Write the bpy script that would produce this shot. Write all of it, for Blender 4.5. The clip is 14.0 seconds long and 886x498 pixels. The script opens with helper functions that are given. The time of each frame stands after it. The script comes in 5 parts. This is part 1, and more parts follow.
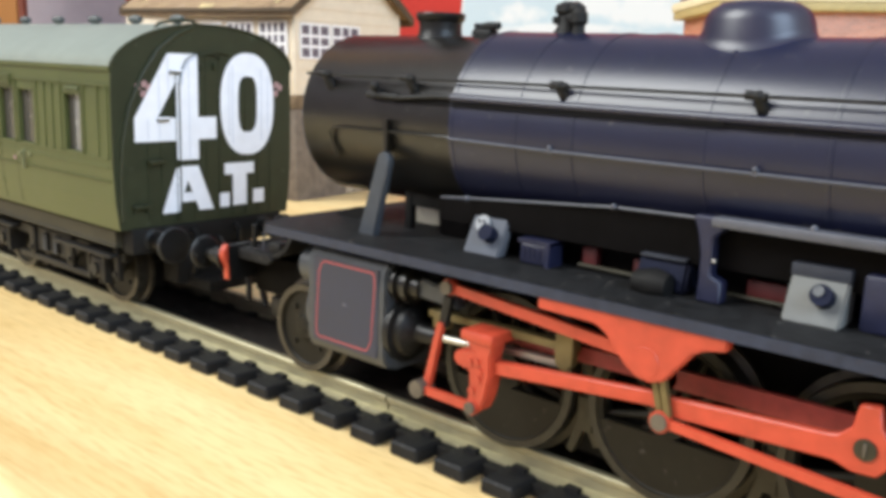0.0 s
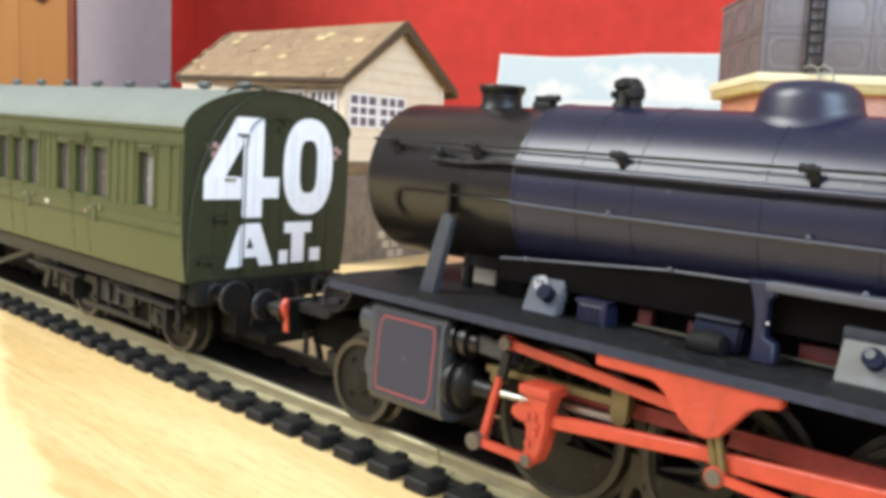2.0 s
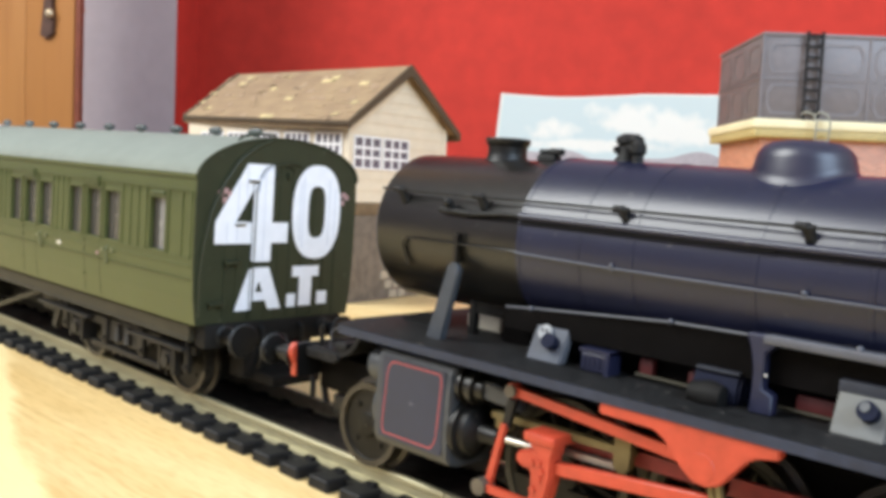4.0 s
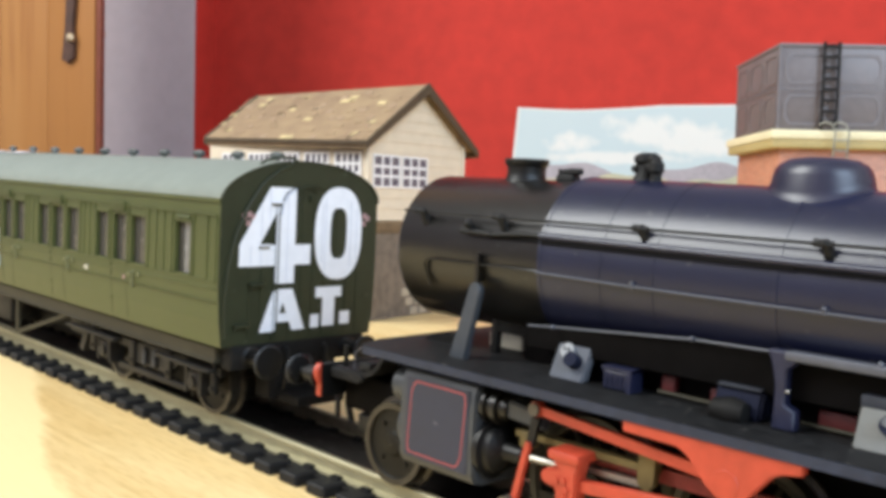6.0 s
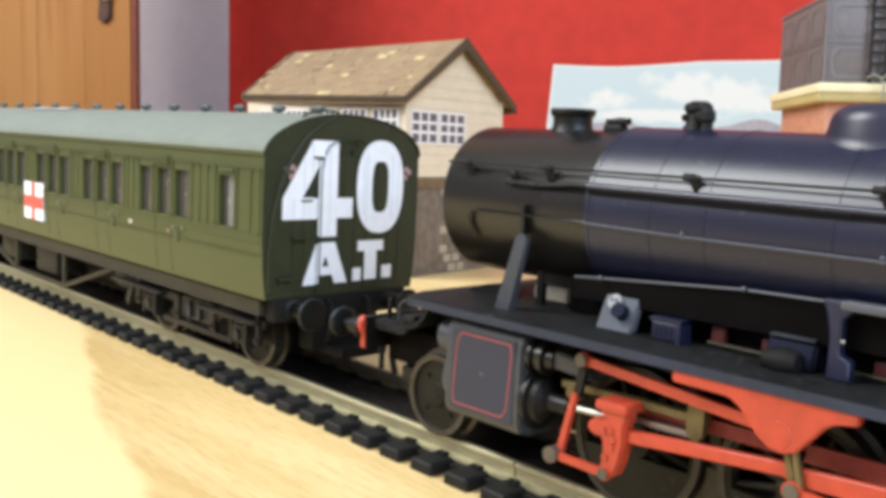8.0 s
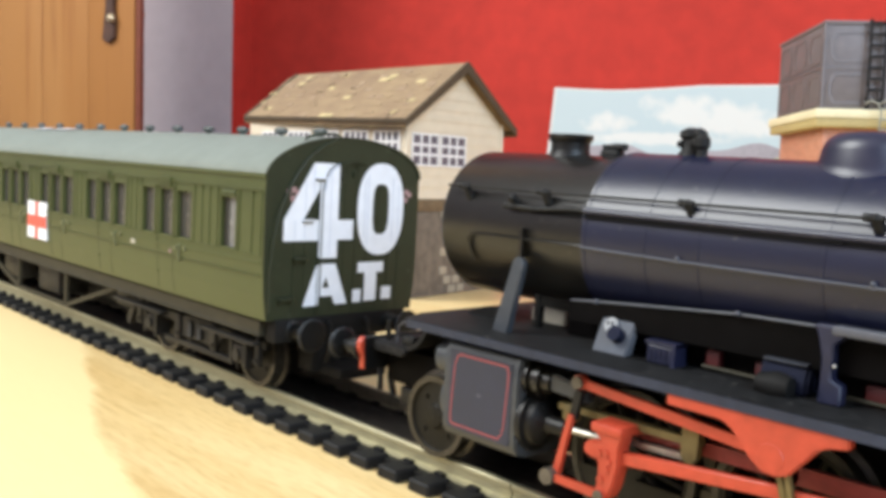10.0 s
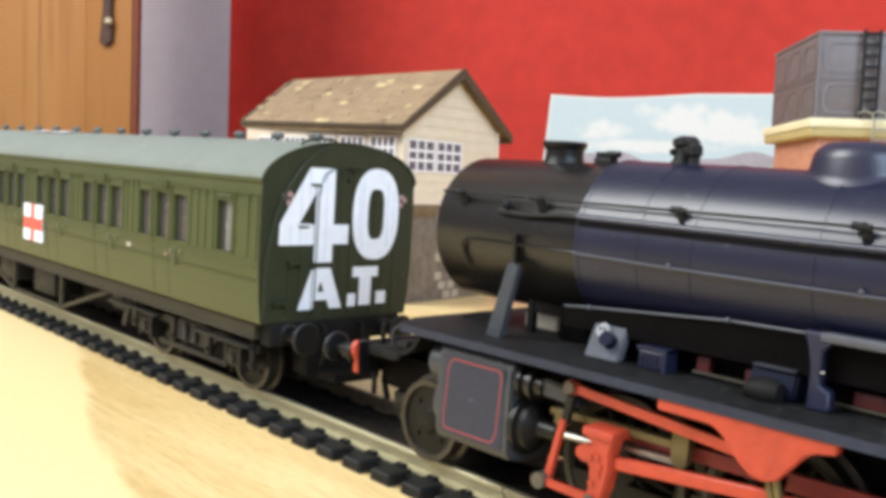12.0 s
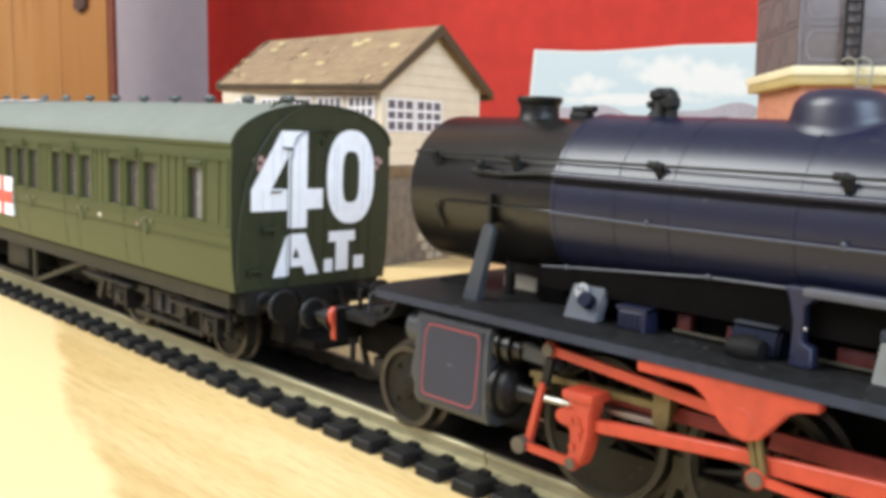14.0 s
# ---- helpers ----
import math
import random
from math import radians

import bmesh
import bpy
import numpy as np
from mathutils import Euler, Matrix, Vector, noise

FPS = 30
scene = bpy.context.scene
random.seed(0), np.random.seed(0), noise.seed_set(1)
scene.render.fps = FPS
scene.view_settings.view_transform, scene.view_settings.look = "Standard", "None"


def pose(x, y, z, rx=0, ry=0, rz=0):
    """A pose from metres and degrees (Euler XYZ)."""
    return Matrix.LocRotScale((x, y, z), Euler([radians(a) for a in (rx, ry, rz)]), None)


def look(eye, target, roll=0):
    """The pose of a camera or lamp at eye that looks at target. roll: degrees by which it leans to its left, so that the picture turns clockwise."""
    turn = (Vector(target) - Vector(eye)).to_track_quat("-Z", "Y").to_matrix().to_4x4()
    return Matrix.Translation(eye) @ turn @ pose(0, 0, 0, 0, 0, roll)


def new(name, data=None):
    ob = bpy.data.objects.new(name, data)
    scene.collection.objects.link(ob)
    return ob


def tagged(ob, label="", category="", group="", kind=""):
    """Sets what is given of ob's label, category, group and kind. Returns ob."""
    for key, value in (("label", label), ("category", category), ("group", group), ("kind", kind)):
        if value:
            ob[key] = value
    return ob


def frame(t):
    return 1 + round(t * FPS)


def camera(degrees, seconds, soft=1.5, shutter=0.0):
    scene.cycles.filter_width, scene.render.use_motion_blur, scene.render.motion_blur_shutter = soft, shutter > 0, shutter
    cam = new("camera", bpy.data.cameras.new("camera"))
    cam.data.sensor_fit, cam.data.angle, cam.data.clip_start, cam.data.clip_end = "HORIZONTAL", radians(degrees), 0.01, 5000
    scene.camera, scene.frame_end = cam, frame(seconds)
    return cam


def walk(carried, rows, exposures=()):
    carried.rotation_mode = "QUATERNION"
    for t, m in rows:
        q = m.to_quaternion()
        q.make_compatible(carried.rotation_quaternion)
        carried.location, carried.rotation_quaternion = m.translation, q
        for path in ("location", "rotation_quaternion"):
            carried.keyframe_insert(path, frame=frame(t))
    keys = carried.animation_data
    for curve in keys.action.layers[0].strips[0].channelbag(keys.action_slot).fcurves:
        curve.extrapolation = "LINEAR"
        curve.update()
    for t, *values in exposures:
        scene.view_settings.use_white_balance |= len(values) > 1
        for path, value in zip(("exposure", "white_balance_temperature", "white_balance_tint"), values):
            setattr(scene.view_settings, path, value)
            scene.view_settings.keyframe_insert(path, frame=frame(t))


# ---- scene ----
CM = 0.01
cam = camera(52.1, 14.0, soft=4.2)
# seconds, eye, target (centimetres), roll
PATH = [
    (0, (13.668, -9.378, 4.978), (7.260, -1.969, 2.965), 2.08),
    (0.5, (13.614, -9.250, 4.838), (7.232, -1.828, 2.796), 0.93),
    (1, (13.665, -9.463, 4.832), (7.250, -1.993, 3.084), 2.41),
    (1.5, (13.506, -9.705, 4.867), (7.014, -2.262, 3.295), 3.41),
    (2, (13.746, -10.078, 4.895), (7.003, -2.801, 3.637), 3.59),
    (2.5, (13.906, -10.228, 4.976), (7.164, -2.923, 3.887), 3.94),
    (3, (13.831, -10.357, 5.006), (7.099, -3.017, 4.103), 4.77),
    (5.5, (13.980, -10.433, 5.214), (7.083, -3.234, 4.429), 2.55),
    (6, (13.969, -10.539, 5.195), (7.015, -3.389, 4.477), 2.96),
    (6.5, (14.029, -10.687, 5.268), (7.033, -3.562, 4.728), 2.88),
    (7, (13.907, -10.552, 5.042), (6.876, -3.514, 4.032), 2.78),
    (7.5, (13.856, -10.474, 5.004), (6.778, -3.517, 3.778), 2.72),
    (8, (13.822, -10.624, 5.063), (6.656, -3.749, 3.885), 2.79),
    (8.5, (14.019, -10.708, 5.069), (6.825, -3.842, 4.015), 3.08),
    (9, (13.950, -10.670, 5.085), (6.760, -3.793, 4.076), 2.97),
    (11.5, (14.019, -10.800, 5.109), (6.818, -3.914, 4.250), 3.61),
    (12, (14.044, -10.776, 5.102), (6.874, -3.862, 4.223), 3.66),
    (12.5, (14.007, -10.748, 5.063), (6.854, -3.828, 4.094), 3.69),
    (13, (14.023, -10.772, 5.048), (6.845, -3.875, 4.092), 3.69),
    (13.5, (13.939, -10.661, 5.039), (6.802, -3.731, 4.016), 3.42),
    (14, (13.922, -10.383, 5.119), (6.892, -3.394, 3.801), 2.12),
]
# seconds, stops, white balance
EXPOSURE = [(0, -0.02, 6150, 10), (1.5, 0.06, 6150, 10), (3, 0.0, 6150, 10), (5.5, -0.06, 6150, 10), (6.5, -0.15, 6150, 10), (8, -0.09, 6150, 10), (9, -0.09, 6150, 10), (14, -0.08, 6150, 10)]
walk(cam, [(t, look([CM * a for a in eye], [CM * a for a in target], roll)) for t, eye, target, roll in PATH], EXPOSURE)

# ---------------------------------------------------------------- light
scene.view_settings.exposure = 0.0
world = bpy.data.worlds.new("world")
scene.world = world
world.use_nodes = True
wn = world.node_tree.nodes
wn["Background"].inputs["Color"].default_value = (0.75, 0.82, 1.0, 1)
wn["Background"].inputs["Strength"].default_value = 0.3

# room axes: along the red wall, out through it, up
ROOM = Matrix(((0.9225, -0.3848, -0.0295, -1.0549), (0.3849, 0.9230, -0.0046, 1.0313), (0.0290, -0.0071, 0.9996, 0.0208), (0, 0, 0, 1)))


def area_lamp(name, m, sx, sy, power, color):
    data = bpy.data.lights.new(name, "AREA")
    data.shape, data.size, data.size_y = "RECTANGLE", sx, sy
    data.energy, data.color = power, color
    ob = new(name, data)
    ob.matrix_world = m
    return ob


# daylight in the window opening and the sloping skylight
window_light = area_lamp("window_light", ROOM @ look((1.97, -2.50, 1.05), (0.97, -2.00, 0.75)), 1.20, 1.28, 46, (0.68, 0.84, 1.0))
skylight = area_lamp("skylight", ROOM @ look((-0.922, -2.28, 1.665), (0.478, -2.28, 0.465)), 1.36, 1.38, 99, (1.0, 0.985, 0.90))

# ---------------------------------------------------------------- materials
def material(name, color, rough=0.5, metal=0.0, vary=0.15, scale=300, bump=0.0, bscale=1500, coat=0.0, second=None, spec=0.5, dust=0.0, mottle=0.08):
    """Painted, cast or moulded surface: two scales of colour variation, wear in the roughness, fine relief."""
    m = bpy.data.materials.new(name)
    m.use_nodes = True
    nt = m.node_tree
    n, l = nt.nodes, nt.links
    b = n["Principled BSDF"]
    tc = n.new("ShaderNodeTexCoord")
    big = n.new("ShaderNodeTexNoise")
    big.inputs["Scale"].default_value = scale * 0.22
    big.inputs["Detail"].default_value = 4
    fine = n.new("ShaderNodeTexNoise")
    fine.inputs["Scale"].default_value = scale * 2.5
    fine.inputs["Detail"].default_value = 6
    for t in (big, fine):
        l.new(tc.outputs["Object"], t.inputs["Vector"])
    mixf = n.new("ShaderNodeMath")
    mixf.operation = "ADD"
    l.new(big.outputs["Fac"], mixf.inputs[0])
    l.new(fine.outputs["Fac"], mixf.inputs[1])
    ramp = n.new("ShaderNodeMapRange")
    ramp.inputs["From Min"].default_value, ramp.inputs["From Max"].default_value = 0.7, 1.3
    l.new(mixf.outputs[0], ramp.inputs["Value"])
    mix = n.new("ShaderNodeMix")
    mix.data_type = "RGBA"
    other = second or tuple(c * (1 - vary) for c in color)
    mix.inputs["A"].default_value = (*other, 1)
    mix.inputs["B"].default_value = (*[min(1, c * (1 + (0 if second else vary))) for c in color], 1)
    l.new(ramp.outputs["Result"], mix.inputs["Factor"])
    colour = mix.outputs["Result"]
    if dust:
        # pale specks of dust and small chips
        speck = n.new("ShaderNodeTexNoise")
        speck.inputs["Scale"].default_value, speck.inputs["Detail"].default_value = 700, 3
        l.new(tc.outputs["Object"], speck.inputs["Vector"])
        cut = n.new("ShaderNodeMapRange")
        cut.inputs["From Min"].default_value, cut.inputs["From Max"].default_value = 0.66, 0.76
        cut.inputs["To Max"].default_value = dust
        l.new(speck.outputs["Fac"], cut.inputs["Value"])
        dusty = n.new("ShaderNodeMix")
        dusty.data_type = "RGBA"
        dusty.inputs["B"].default_value = (0.34, 0.32, 0.29, 1)
        l.new(cut.outputs["Result"], dusty.inputs["Factor"])
        l.new(colour, dusty.inputs["A"])
        colour = dusty.outputs["Result"]
    l.new(colour, b.inputs["Base Color"])
    rr = n.new("ShaderNodeMapRange")
    rr.inputs["To Min"].default_value, rr.inputs["To Max"].default_value = max(0.03, rough - mottle), min(1, rough + mottle)
    l.new(fine.outputs["Fac"], rr.inputs["Value"])
    l.new(rr.outputs["Result"], b.inputs["Roughness"])
    b.inputs["Metallic"].default_value = metal
    b.inputs["Coat Weight"].default_value = coat
    b.inputs["Specular IOR Level"].default_value = spec
    if bump:
        bt = n.new("ShaderNodeTexNoise")
        bt.inputs["Scale"].default_value = bscale
        bt.inputs["Detail"].default_value = 5
        l.new(tc.outputs["Object"], bt.inputs["Vector"])
        bn = n.new("ShaderNodeBump")
        bn.inputs["Strength"].default_value = bump
        bn.inputs["Distance"].default_value = 0.0002
        l.new(bt.outputs["Fac"], bn.inputs["Height"])
        l.new(bn.outputs["Normal"], b.inputs["Normal"])
    return m


M = {}
M["red_wall"] = material("red_wall_paint", (0.56, 0.046, 0.032), 0.75, vary=0.14, scale=12, bump=0.45, bscale=90, spec=0.2)
M["mauve"] = material("mauve_plaster", (0.60, 0.52, 0.545), 0.7, vary=0.06, scale=14)
M["white_wall"] = material("off_white_wall", (0.72, 0.70, 0.66), 0.8, vary=0.04, scale=10)
M["floor"] = material("grey_brown_carpet", (0.22, 0.18, 0.15), 0.95, vary=0.2, scale=60)
M["iron"] = material("dark_iron", (0.075, 0.035, 0.022), 0.55, vary=0.3)
M["chrome"] = material("worn_nickel", (0.55, 0.45, 0.30), 0.4, metal=0.8, vary=0.2)
M["sleeper"] = material("black_plastic_sleeper", (0.010, 0.010, 0.0105), 0.6, vary=0.3, bump=0.4, spec=0.22, dust=0.15)
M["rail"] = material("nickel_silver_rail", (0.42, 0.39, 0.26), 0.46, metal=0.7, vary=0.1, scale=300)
M["olive"] = material("olive_green_paint", (0.066, 0.077, 0.023), 0.45, vary=0.10, scale=160, bump=0.1, spec=0.4)
M["dark_green"] = material("dark_olive_end_paint", (0.026, 0.031, 0.0145), 0.5, vary=0.15, scale=160, bump=0.1, spec=0.3, dust=0.12)
M["roof_grey"] = material("grey_green_roof_paint", (0.198, 0.220, 0.193), 0.75, vary=0.08, scale=160, bump=0.15, spec=0.25)
M["frame_brown"] = material("weathered_underframe", (0.030, 0.026, 0.0145), 0.6, vary=0.35, scale=220, bump=0.4, spec=0.3)
M["black"] = material("satin_black", (0.006, 0.0060, 0.0060), 0.40, vary=0.25, scale=300, bump=0.2, spec=0.3, dust=0.2)
M["soot"] = material("sooty_smokebox_black", (0.0058, 0.0052, 0.0042), 0.29, vary=0.2, scale=160, bump=0.0, spec=0.48, dust=0.06, mottle=0.03)
M["blue"] = material("dark_blue_paint", (0.0074, 0.0094, 0.0285), 0.31, vary=0.12, scale=120, bump=0.0, spec=0.53, dust=0.1, mottle=0.012)
M["grey"] = material("dark_grey_panel", (0.017, 0.021, 0.041), 0.42, vary=0.12, scale=300)
M["red_paint"] = material("signal_red_paint", (0.415, 0.052, 0.024), 0.40, vary=0.18, scale=260, bump=0.2)
M["dull_red"] = material("dull_red_frame", (0.085, 0.011, 0.011), 0.55, vary=0.25)
M["lining"] = material("red_lining", (0.42, 0.070, 0.072), 0.5, vary=0.1)
M["white"] = material("white_lettering", (0.80, 0.82, 0.88), 0.5, vary=0.06, scale=200)
M["steel"] = material("bright_steel", (0.55, 0.53, 0.48), 0.42, metal=1.0, vary=0.15)
M["brass"] = material("dull_brass", (0.13, 0.10, 0.040), 0.45, metal=0.4, vary=0.25)
M["wheel"] = material("brown_black_wheel", (0.0088, 0.0076, 0.0046), 0.5, vary=0.35, spec=0.22, dust=0.14)
M["tyre"] = material("steel_tyre", (0.030, 0.028, 0.022), 0.4, metal=0.5, vary=0.3)
M["pale_grey"] = material("pale_grey_box", (0.105, 0.112, 0.13), 0.75, vary=0.08, bump=0.2, spec=0.15)
M["warm_grey"] = material("warm_pale_grey_box", (0.165, 0.168, 0.160), 0.75, vary=0.08, bump=0.2, spec=0.15)
M["glass"] = material("dark_window_glazing", (0.070, 0.066, 0.058), 0.25, vary=0.25, scale=200)
M["glass_pale"] = material("pale_window_glazing", (0.19, 0.19, 0.19), 0.25, vary=0.2, scale=200)
M["cream"] = material("cream_boarding", (0.70, 0.60, 0.455), 0.6, vary=0.07, scale=90, bump=0.2)
M["card_white"] = material("white_window_bars", (0.82, 0.80, 0.80), 0.6, vary=0.03)
M["stone"] = material("brown_grey_stone", (0.15, 0.115, 0.085), 0.85, vary=0.35, scale=120, bump=0.5)
M["tile"] = material("brown_roof_tiles", (0.34, 0.238, 0.128), 0.8, vary=0.3, scale=60, bump=0.4, second=(0.22, 0.14, 0.08))
M["barge"] = material("brown_bargeboard", (0.075, 0.050, 0.027), 0.7, vary=0.2)
M["tank_grey"] = material("grey_tank_plastic", (0.145, 0.125, 0.128), 0.45, spec=0.7, vary=0.15, scale=120, bump=0.2)
M["ledge_cream"] = material("cream_stone_ledge", (0.76, 0.69, 0.45), 0.6, vary=0.1)



def wood(name, pale, mid, dark, axis="x", figure=False, rough=0.45, grain=900.0):
    """Sawn wood: streaks along one axis, slow bands, and on the plywood a pale cathedral figure."""
    m = bpy.data.materials.new(name)
    m.use_nodes = True
    nt = m.node_tree
    n, l = nt.nodes, nt.links
    b = n["Principled BSDF"]
    tc = n.new("ShaderNodeTexCoord")

    def stretched(scale, squash, detail, distort=0.0):
        mp = n.new("ShaderNodeMapping")
        k = {"x": (squash, 1, 1), "z": (1, 1, squash)}[axis]
        mp.inputs["Scale"].default_value = k
        t = n.new("ShaderNodeTexNoise")
        t.inputs["Scale"].default_value, t.inputs["Detail"].default_value = scale, detail
        t.inputs["Distortion"].default_value = distort
        l.new(tc.outputs["Object"], mp.inputs["Vector"])
        l.new(mp.outputs["Vector"], t.inputs["Vector"])
        return t.outputs["Fac"]

    def op(kind, a, c):
        q = n.new("ShaderNodeMath")
        q.operation = kind
        for k, v in enumerate((a, c)):
            if isinstance(v, (int, float)):
                q.inputs[k].default_value = v
            else:
                l.new(v, q.inputs[k])
        return q.outputs[0]

    def span(v, a, c):
        q = n.new("ShaderNodeMapRange")
        q.inputs["From Min"].default_value, q.inputs["From Max"].default_value = a, c
        l.new(v, q.inputs["Value"])
        return q.outputs["Result"]

    def blend(f, a, c):
        q = n.new("ShaderNodeMix")
        q.data_type = "RGBA"
        l.new(f, q.inputs["Factor"])
        for k, v in (("A", a), ("B", c)):
            if isinstance(v, tuple):
                q.inputs[k].default_value = (*v, 1)
            else:
                l.new(v, q.inputs[k])
        return q.outputs["Result"]

    fine = stretched(grain, 0.06, 5)
    slow = stretched(grain * 0.09, 0.12, 3, 0.6)
    col = blend(span(slow, 0.35, 0.65), mid, pale)
    col = blend(op("MULTIPLY", span(fine, 0.52, 0.72), 0.4), col, dark)
    if figure:
        sep = n.new("ShaderNodeSeparateXYZ")
        l.new(tc.outputs["Object"], sep.inputs["Vector"])
        x, y = op("MULTIPLY", sep.outputs["X"], 100), op("MULTIPLY", sep.outputs["Y"], 100)
        edge = op("SUBTRACT", op("SUBTRACT", op("MULTIPLY", x, op("SUBTRACT", op("MULTIPLY", x, 0.012), 0.25)), 4.40), y)
        ragged = op("ADD", op("MULTIPLY", op("SUBTRACT", stretched(60, 0.5, 3, 0.4), 0.5), 1.0), op("MULTIPLY", op("SUBTRACT", stretched(420, 0.25, 4, 0.3), 0.5), 0.4))
        v = op("ADD", edge, ragged)
        inside = span(v, -0.10, 0.16)
        # short fibres of the grain
        fibre = span(stretched(1300, 0.15, 4), 0.48, 0.70)
        col = blend(op("MULTIPLY", fibre, 0.42), col, dark)
        col = blend(op("MULTIPLY", inside, 0.88), col, tuple(min(1, c * 1.05) for c in pale))
        halo = op("MULTIPLY", span(v, -2.6, 0.0), op("SUBTRACT", 1.0, inside))
        streak = span(stretched(420, 0.05, 5), 0.35, 0.65)
        col = blend(op("MULTIPLY", halo, op("ADD", 0.16, op("MULTIPLY", streak, 0.40))), col, dark)
        # knots and specks
        sp = n.new("ShaderNodeTexVoronoi")
        sp.inputs["Scale"].default_value = 42
        l.new(tc.outputs["Object"], sp.inputs["Vector"])
        col = blend(op("MULTIPLY", op("LESS_THAN", sp.outputs["Distance"], 0.035), 0.6), col, (0.16, 0.09, 0.04))
    l.new(col, b.inputs["Base Color"])
    b.inputs["Roughness"].default_value = rough
    bn = n.new("ShaderNodeBump")
    bn.inputs["Strength"].default_value, bn.inputs["Distance"].default_value = 0.15, 0.0002
    l.new(fine, bn.inputs["Height"])
    l.new(bn.outputs["Normal"], b.inputs["Normal"])
    return m


def brickwork(name, color, mortar, w, h):
    m = material(name, color, 0.45)
    nt = m.node_tree
    n, l = nt.nodes, nt.links
    b = n["Principled BSDF"]
    tc = n.new("ShaderNodeTexCoord")
    sep = n.new("ShaderNodeSeparateXYZ")
    l.new(tc.outputs["Object"], sep.inputs["Vector"])
    add = n.new("ShaderNodeMath")
    l.new(sep.outputs["X"], add.inputs[0])
    l.new(sep.outputs["Y"], add.inputs[1])
    com = n.new("ShaderNodeCombineXYZ")
    l.new(add.outputs[0], com.inputs["X"])
    l.new(sep.outputs["Z"], com.inputs["Y"])
    t = n.new("ShaderNodeTexBrick")
    t.inputs["Scale"].default_value = 1.0
    t.inputs["Brick Width"].default_value, t.inputs["Row Height"].default_value = w, h
    t.inputs["Mortar Size"].default_value = h * 0.09
    t.inputs["Color1"].default_value = (*color, 1)
    t.inputs["Color2"].default_value = (*[c * 0.72 for c in color], 1)
    t.inputs["Mortar"].default_value = (*mortar, 1)
    l.new(com.outputs[0], t.inputs["Vector"])
    l.new(t.outputs["Color"], b.inputs["Base Color"])
    bn = n.new("ShaderNodeBump")
    bn.invert = True
    bn.inputs["Strength"].default_value, bn.inputs["Distance"].default_value = 0.4, 0.0002
    l.new(t.outputs["Fac"], bn.inputs["Height"])
    l.new(bn.outputs["Normal"], b.inputs["Normal"])
    return m


M["ply"] = wood("pale_plywood", (0.76, 0.585, 0.295), (0.70, 0.495, 0.215), (0.43, 0.262, 0.085), figure=True)
M["door_wood"] = wood("orange_pine", (0.475, 0.228, 0.072), (0.39, 0.165, 0.043), (0.28, 0.10, 0.03), axis="z", grain=60.0, rough=0.4)
M["brick"] = brickwork("orange_brick", (0.55, 0.22, 0.12), (0.52, 0.36, 0.28), 0.003, 0.0011)


def sky_print():
    """Pale printed sky: a small heaped cloud, a long slanting bank and a low white one."""
    m = material("printed_sky", (0.55, 0.66, 0.70), 0.6)
    n, l = m.node_tree.nodes, m.node_tree.links

    def op(kind, a, c):
        q = n.new("ShaderNodeMath")
        q.operation = kind
        for k, v in enumerate((a, c)):
            if isinstance(v, (int, float)):
                q.inputs[k].default_value = v
            else:
                l.new(v, q.inputs[k])
        return q.outputs[0]

    tc, sep, t = n.new("ShaderNodeTexCoord"), n.new("ShaderNodeSeparateXYZ"), n.new("ShaderNodeTexNoise")
    t.inputs["Scale"].default_value, t.inputs["Detail"].default_value = 34, 5
    l.new(tc.outputs["Object"], sep.inputs["Vector"])
    l.new(tc.outputs["Object"], t.inputs["Vector"])
    total = None
    for cx, cz, a, b, lean in ((0.292, 0.103, 0.044, 0.019, 0.0), (0.475, 0.112, 0.135, 0.032, -0.16), (0.37, 0.077, 0.13, 0.012, 0.0)):
        dx = op("SUBTRACT", sep.outputs["X"], cx)
        dz = op("SUBTRACT", op("SUBTRACT", sep.outputs["Z"], cz), op("MULTIPLY", dx, lean))
        r = op("ADD", op("POWER", op("ABSOLUTE", op("DIVIDE", dx, a), 0), 2), op("POWER", op("ABSOLUTE", op("DIVIDE", dz, b), 0), 2))
        v = op("SUBTRACT", 1.0, r)
        total = v if total is None else op("MAXIMUM", total, v)
    total = op("ADD", total, op("MULTIPLY", op("SUBTRACT", t.outputs["Fac"], 0.5), 2.4))
    ramp = n.new("ShaderNodeValToRGB")
    ramp.color_ramp.elements[0].position, ramp.color_ramp.elements[1].position = 0.0, 0.75
    ramp.color_ramp.elements[0].color = (0.61, 0.71, 0.72, 1)
    ramp.color_ramp.elements[1].color = (0.84, 0.84, 0.79, 1)
    l.new(total, ramp.inputs["Fac"])
    l.new(ramp.outputs["Color"], n["Principled BSDF"].inputs["Base Color"])
    return m


M["sky_print"] = sky_print()
M["bogie_black"] = material("grimy_bogie_black", (0.0090, 0.0080, 0.0068), 0.5, vary=0.45, scale=240, bump=0.5, spec=0.35)
M["cloud_print"] = material("printed_cloud", (0.80, 0.79, 0.74), 0.6, vary=0.04, scale=30)
M["hill_print"] = material("printed_purple_hills", (0.44, 0.40, 0.42), 0.6, vary=0.15, scale=60)
M["field_print"] = material("printed_yellow_fields", (0.60, 0.57, 0.38), 0.6, vary=0.2, scale=40, second=(0.46, 0.47, 0.32))
M["moss"] = material("yellow_moss_tile", (0.54, 0.42, 0.21), 0.8, vary=0.25, scale=150)
M["pane"] = material("lavender_grey_pane", (0.13, 0.115, 0.14), 0.2, vary=0.1)
